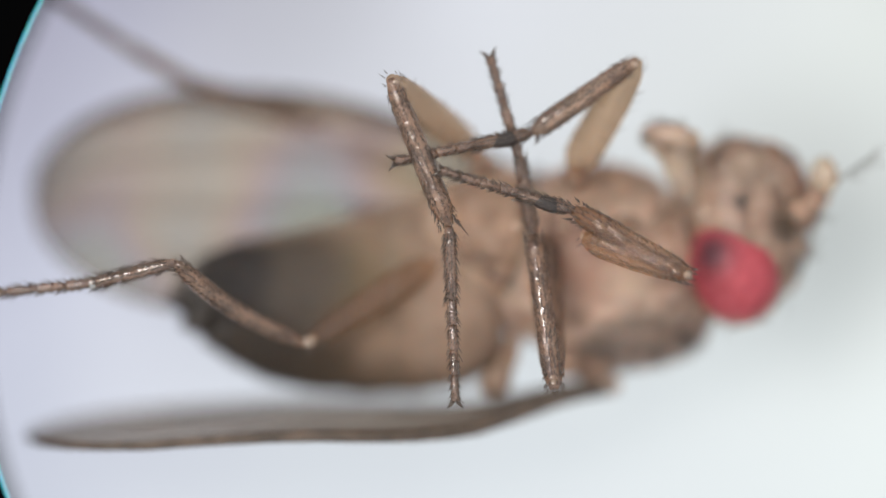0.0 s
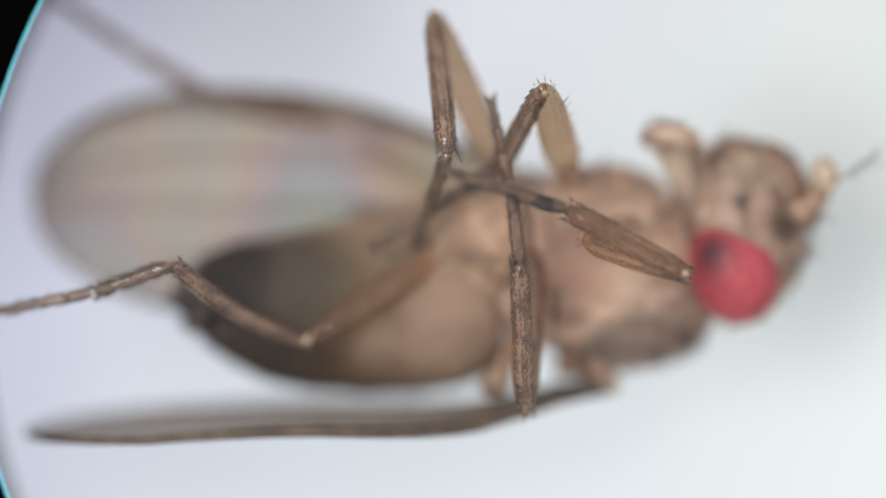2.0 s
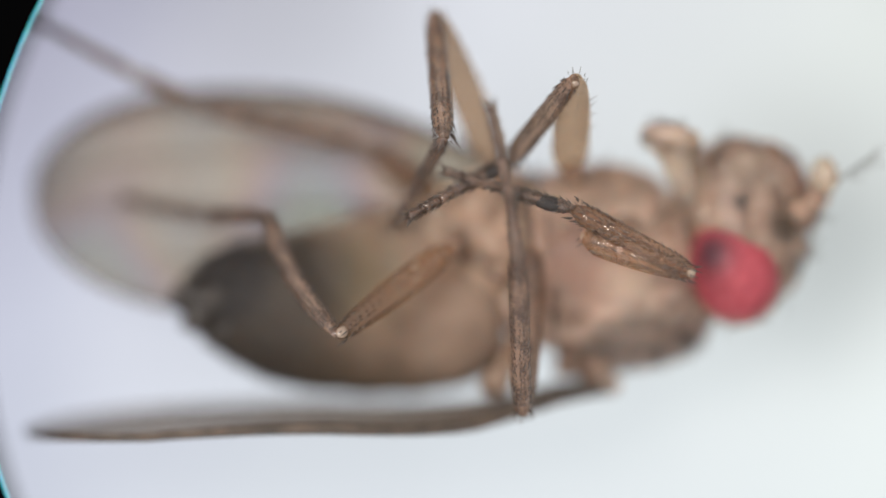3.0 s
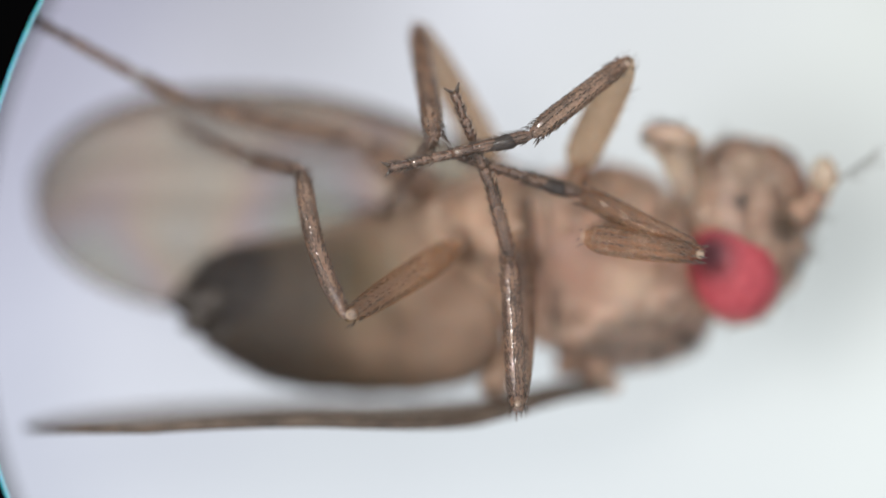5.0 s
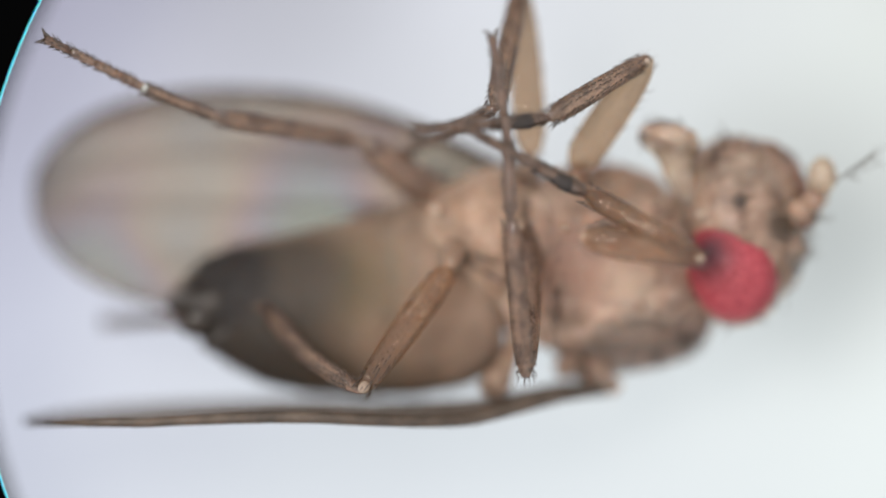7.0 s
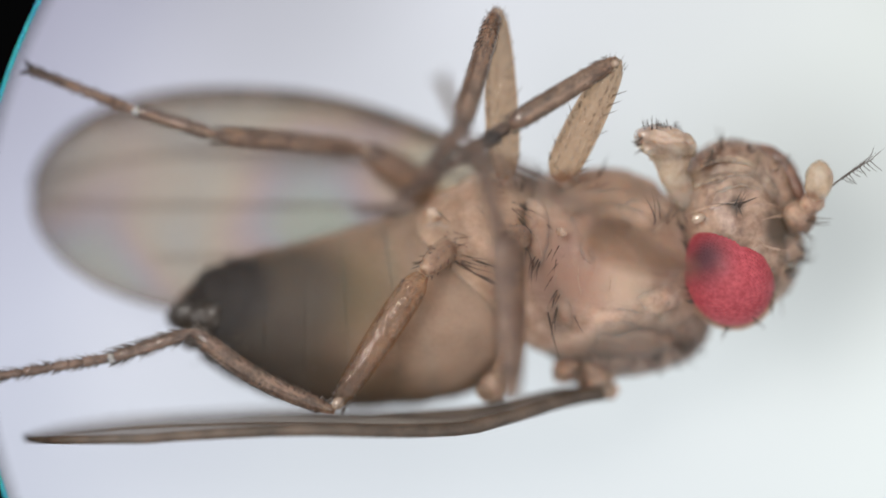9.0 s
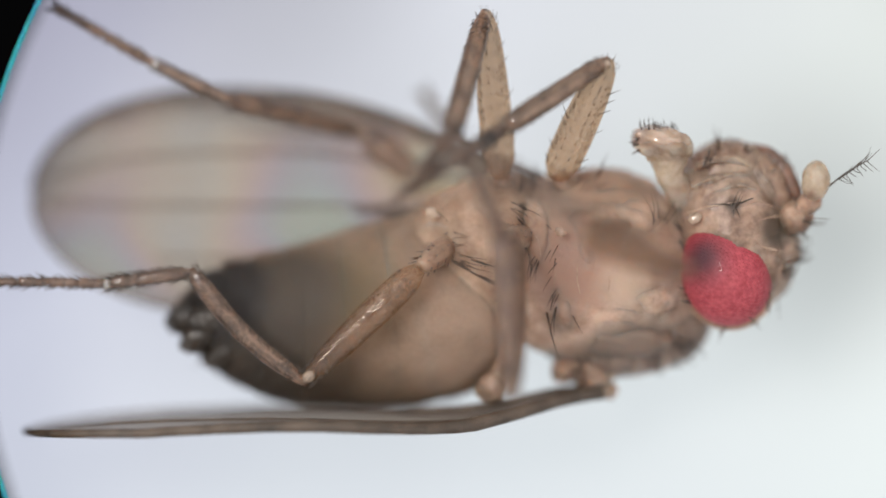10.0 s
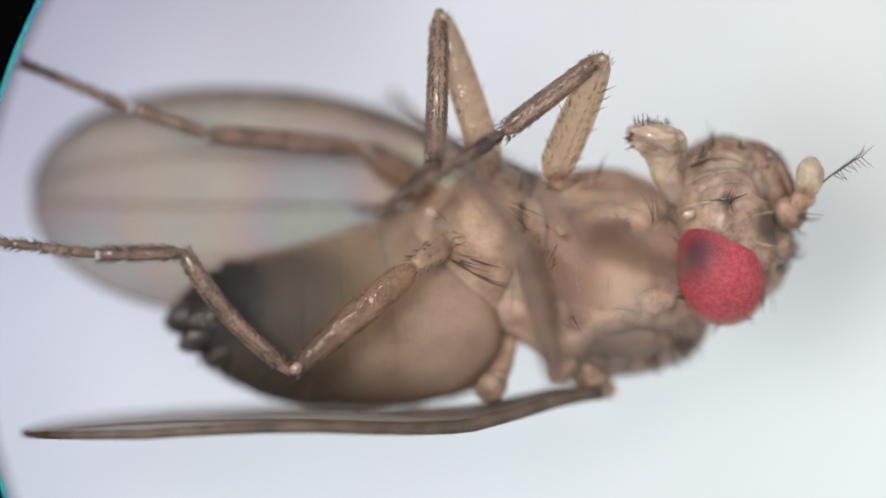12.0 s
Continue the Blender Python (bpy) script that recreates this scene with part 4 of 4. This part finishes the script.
def build_leg(key, seed):
    leg = LEGS[key]
    thigh, shin, foot = (k * DIV for k in SIZES[key])
    gf, gt = GIRTH[key]
    hip = at(*track(leg["hip"], 9.5))
    reach = (hip - at(*SOCKETS[key])).length
    coxa = part("coxa", limb_mesh(reach, [8, 17, 21, 23, 22, 21, 18, 9], 0.9), COXA, fly, "amber stout hip joint of a leg")
    bristles(reach, 24, 18, 8, 6, 24, coxa, seed + 5)
    femur = part("femur", limb_mesh(thigh, [g * gf for g in (0.45, 0.86, 0.97, 1.0, 1.0, 0.99, 0.96, 0.92, 0.86, 0.78, 0.64, 0.30)], 0.85), {"far_hind": SHIN, "near_mid": SHIN}.get(key, LEG), fly, "amber translucent thigh of a leg")
    bristles(thigh, gf * 0.97, gf * 0.6, 10, 12 if "far" in key else 17, 16, femur, seed, 0.86, 0.07, thick=0.9 if "far" in key else 1.5)
    if "far" in key:
        bristles(thigh * 0.8, gf * 0.9, gf * 0.7, 2, 8, 28, femur, seed + 7, 0.6, 0.35, thick=1.2)
    tibia = part("tibia", limb_mesh(shin, [g * gt for g in (0.36, 0.76, 0.88, 0.93, 0.96, 0.98, 1.0, 0.99, 0.92, 0.42)], 0.85, BOWS.get(key, 0)), LEG if key == "near_fore" else SHIN, fly, "brown translucent shin of a leg")
    bristles(shin, gt * 0.84, gt * 0.97, 12, 24, 14, tibia, seed + 1, 0.76, 0.10, BOWS.get(key, 0), 1.3)
    bm = bmesh.new()
    e = Vector((shin * 0.97, gt * 0.7 * DIV, 0))
    hair_into(bm, e, e + Vector((38, 12, 2) if key == "far_mid" else (18, 8, 2)) * DIV, 2.2 * DIV)
    part("spur", bm, BRISTLE, tibia)
    # glossy bead added at the knee so that it shows a glint
    part("knee_cap", blob(Vector((thigh * 0.975, 0, gf * 0.36 * DIV)), (13 * DIV, 10 * DIV, 7 * DIV) if key == "near_hind" else (8 * DIV, 8 * DIV, 5 * DIV), levels=3), KNEE, femur)
    foot *= 1.035
    basi = part("basitarsus", limb_mesh(foot * 0.42, [6, 11, 11.5, 11, 10.5, 10, 10.5, 7], 1.0), SHIN if key == "far_hind" else TARSUS, fly, "dark slender first foot joint")
    bristles(foot * 0.42, 11, 10, 10, 14, 26 if key == "near_hind" else 19, basi, seed + 2, 0.72)
    if "fore" in key:
        comb = limb_mesh(foot * 0.20, [7, 13, 14, 13, 12, 8], 0.95)
        bmesh.ops.translate(comb, verts=comb.verts[:], vec=(foot * 0.10, 2 * DIV, 0))
        part("comb", comb, JOINT, basi, "black glossy comb")
    elif "hind" in key:
        ring = limb_mesh(foot * 0.03, [8, 10.5, 10.5, 8], 1.0)
        bmesh.ops.translate(ring, verts=ring.verts[:], vec=(foot * 0.405, 0, 0))
        part("joint_skin", ring, MEMBRANE_RING, basi, "pale shiny joint skin")
    rest = foot * 0.58
    tarsus = part("tarsus", limb_mesh(rest, [6, 5.5, 5, 5, 4.5, 4], 1.0), LEG, fly, "dark jointed foot ending in two claws")
    n = 4
    for i in range(n):
        a, b = rest * i / n, rest * (i + 0.975) / n
        pts = [Vector((a + (b - a) * s, 0, 0)) for s in (0, 0.12, 0.6, 0.9, 1)]
        bm = tube_into(bmesh.new(), pts, [r * DIV * (1.0 - 0.06 * i) for r in (7, 8.5, 9, 9.8, 8.5)], 10)
        part("foot_joint", bm, SHIN if key == "far_hind" else TARSUS, tarsus)
    bristles(rest, 8.5, 7.5, 9, 15, 22 if key == "near_hind" else 17, tarsus, seed + 3, 0.70)
    for side in (-1, 1):
        e = Vector((rest, side * 3 * DIV, 0))
        bm = tube_into(bmesh.new(), [e, e + Vector((8, side * 7, 2)) * DIV, e + Vector((13, side * 12, -5)) * DIV], [3.2 * DIV, 2.6 * DIV, 0.5 * DIV], 6)
        part("claw", bm, BRISTLE, tarsus)
    return [femur, tibia, basi, tarsus, coxa]


PIECES = {key: build_leg(key, 10 * i) for i, key in enumerate(LEGS)}


def aim(a, b):
    """A pose at a whose x axis points to b."""
    x = (b - a).normalized()
    y = Vector((0, 0, 1)).cross(x)
    y.normalize()
    z = x.cross(y)
    m = Matrix((x, y, z)).transposed().to_4x4()
    m.translation = a
    return m


def between(a, b, size):
    """A pose for a piece of that length, centred between two joints."""
    return aim((a + b) * 0.5 - (b - a).normalized() * (size * 0.5), b)


def shift(u, v, h=0.0, rz=0.0, about=(0, 0)):
    p = at(*about)
    p.z = 0
    return Matrix.Translation((u * DIV, -v * DIV, h * 1e-3)) @ Matrix.Translation(p) @ pose(0, 0, 0, 0, 0, rz) @ Matrix.Translation(-p)


def wing_pose(hinge, tip, roll):
    return aim(at(*hinge), at(*tip)) @ pose(0, 0, 0, roll)


# ---- all that moves ----
def motions():
    for key, pieces in PIECES.items():
        leg = LEGS[key]
        poses = [leg_joints(key, t) for t in STEPS]
        foot = SIZES[key][2] * 1.035
        for i, (ob, size) in enumerate(zip(pieces[:4], (SIZES[key][0], SIZES[key][1], foot * 0.42, foot * 0.58))):
            walk(ob, [(t, between(joints[i], joints[i + 1], size * DIV)) for t, joints in zip(STEPS, poses)])
        socket = at(*SOCKETS[key])
        walk(pieces[4], [(t, aim(joints[0] + (socket - joints[0]).normalized() * (socket - at(*track(leg["hip"], 9.5))).length, joints[0])) for t, joints in zip(STEPS, poses)])
    walk(THORAX, [(0, shift(4, -9)), (7.0, shift(4, -8)), (8.8, shift(0, 0)), (12, shift(-4, -1))])
    hinge = (880, 520)
    walk(ABDOMEN, [(0, shift(0, -14, 0, -0.4, hinge)), (3, shift(0, -14, 0, -0.4, hinge)), (5, shift(0, -14, 0, 0, hinge)), (7.0, shift(-2, -11, 0, 0, hinge)), (8.8, shift(-2, 0, 0, 1.4, hinge)), (9.5, shift(0, 0, 0, 0.9, hinge)),
                   (10.0, shift(-4, 0, 0, 2, hinge)), (12, shift(-6, 0, 0, 2, hinge))])
    walk(HEADPART, [(0, shift(14, -8)), (6.0, shift(14, -8)), (7.0, shift(10, -8)), (8.8, shift(4, -2)), (9.5, shift(0, 0)), (10.5, shift(-5, -2)), (12, shift(-13, -8))])
    walk(FAR_WING, [(0, wing_pose((1010, 388, -0.38), (45, 345, -0.62), 187)), (12, wing_pose((1010, 388, -0.38), (45, 345, -0.62), 187))])
    walk(NEAR_WING, [(0, wing_pose((1085, 683, -0.32), (50, 771, -0.32), 82)), (0.8, wing_pose((1085, 683, -0.32), (50, 763, -0.32), 83)), (2.5, wing_pose((1085, 683, -0.32), (50, 766, -0.32), 84)), (3.2, wing_pose((1085, 683, -0.32), (50, 762, -0.32), 85)), (5, wing_pose((1085, 682, -0.32), (52, 756, -0.32), 87)),
                     (7, wing_pose((1085, 685, -0.32), (50, 745, -0.32), 88)), (8.8, wing_pose((1085, 692, -0.32), (38, 778, -0.32), 87)), (9.5, wing_pose((1085, 690, -0.32), (38, 763, -0.32), 87)),
                     (12, wing_pose((1082, 690, -0.32), (36, 766, -0.32), 87))])


motions()
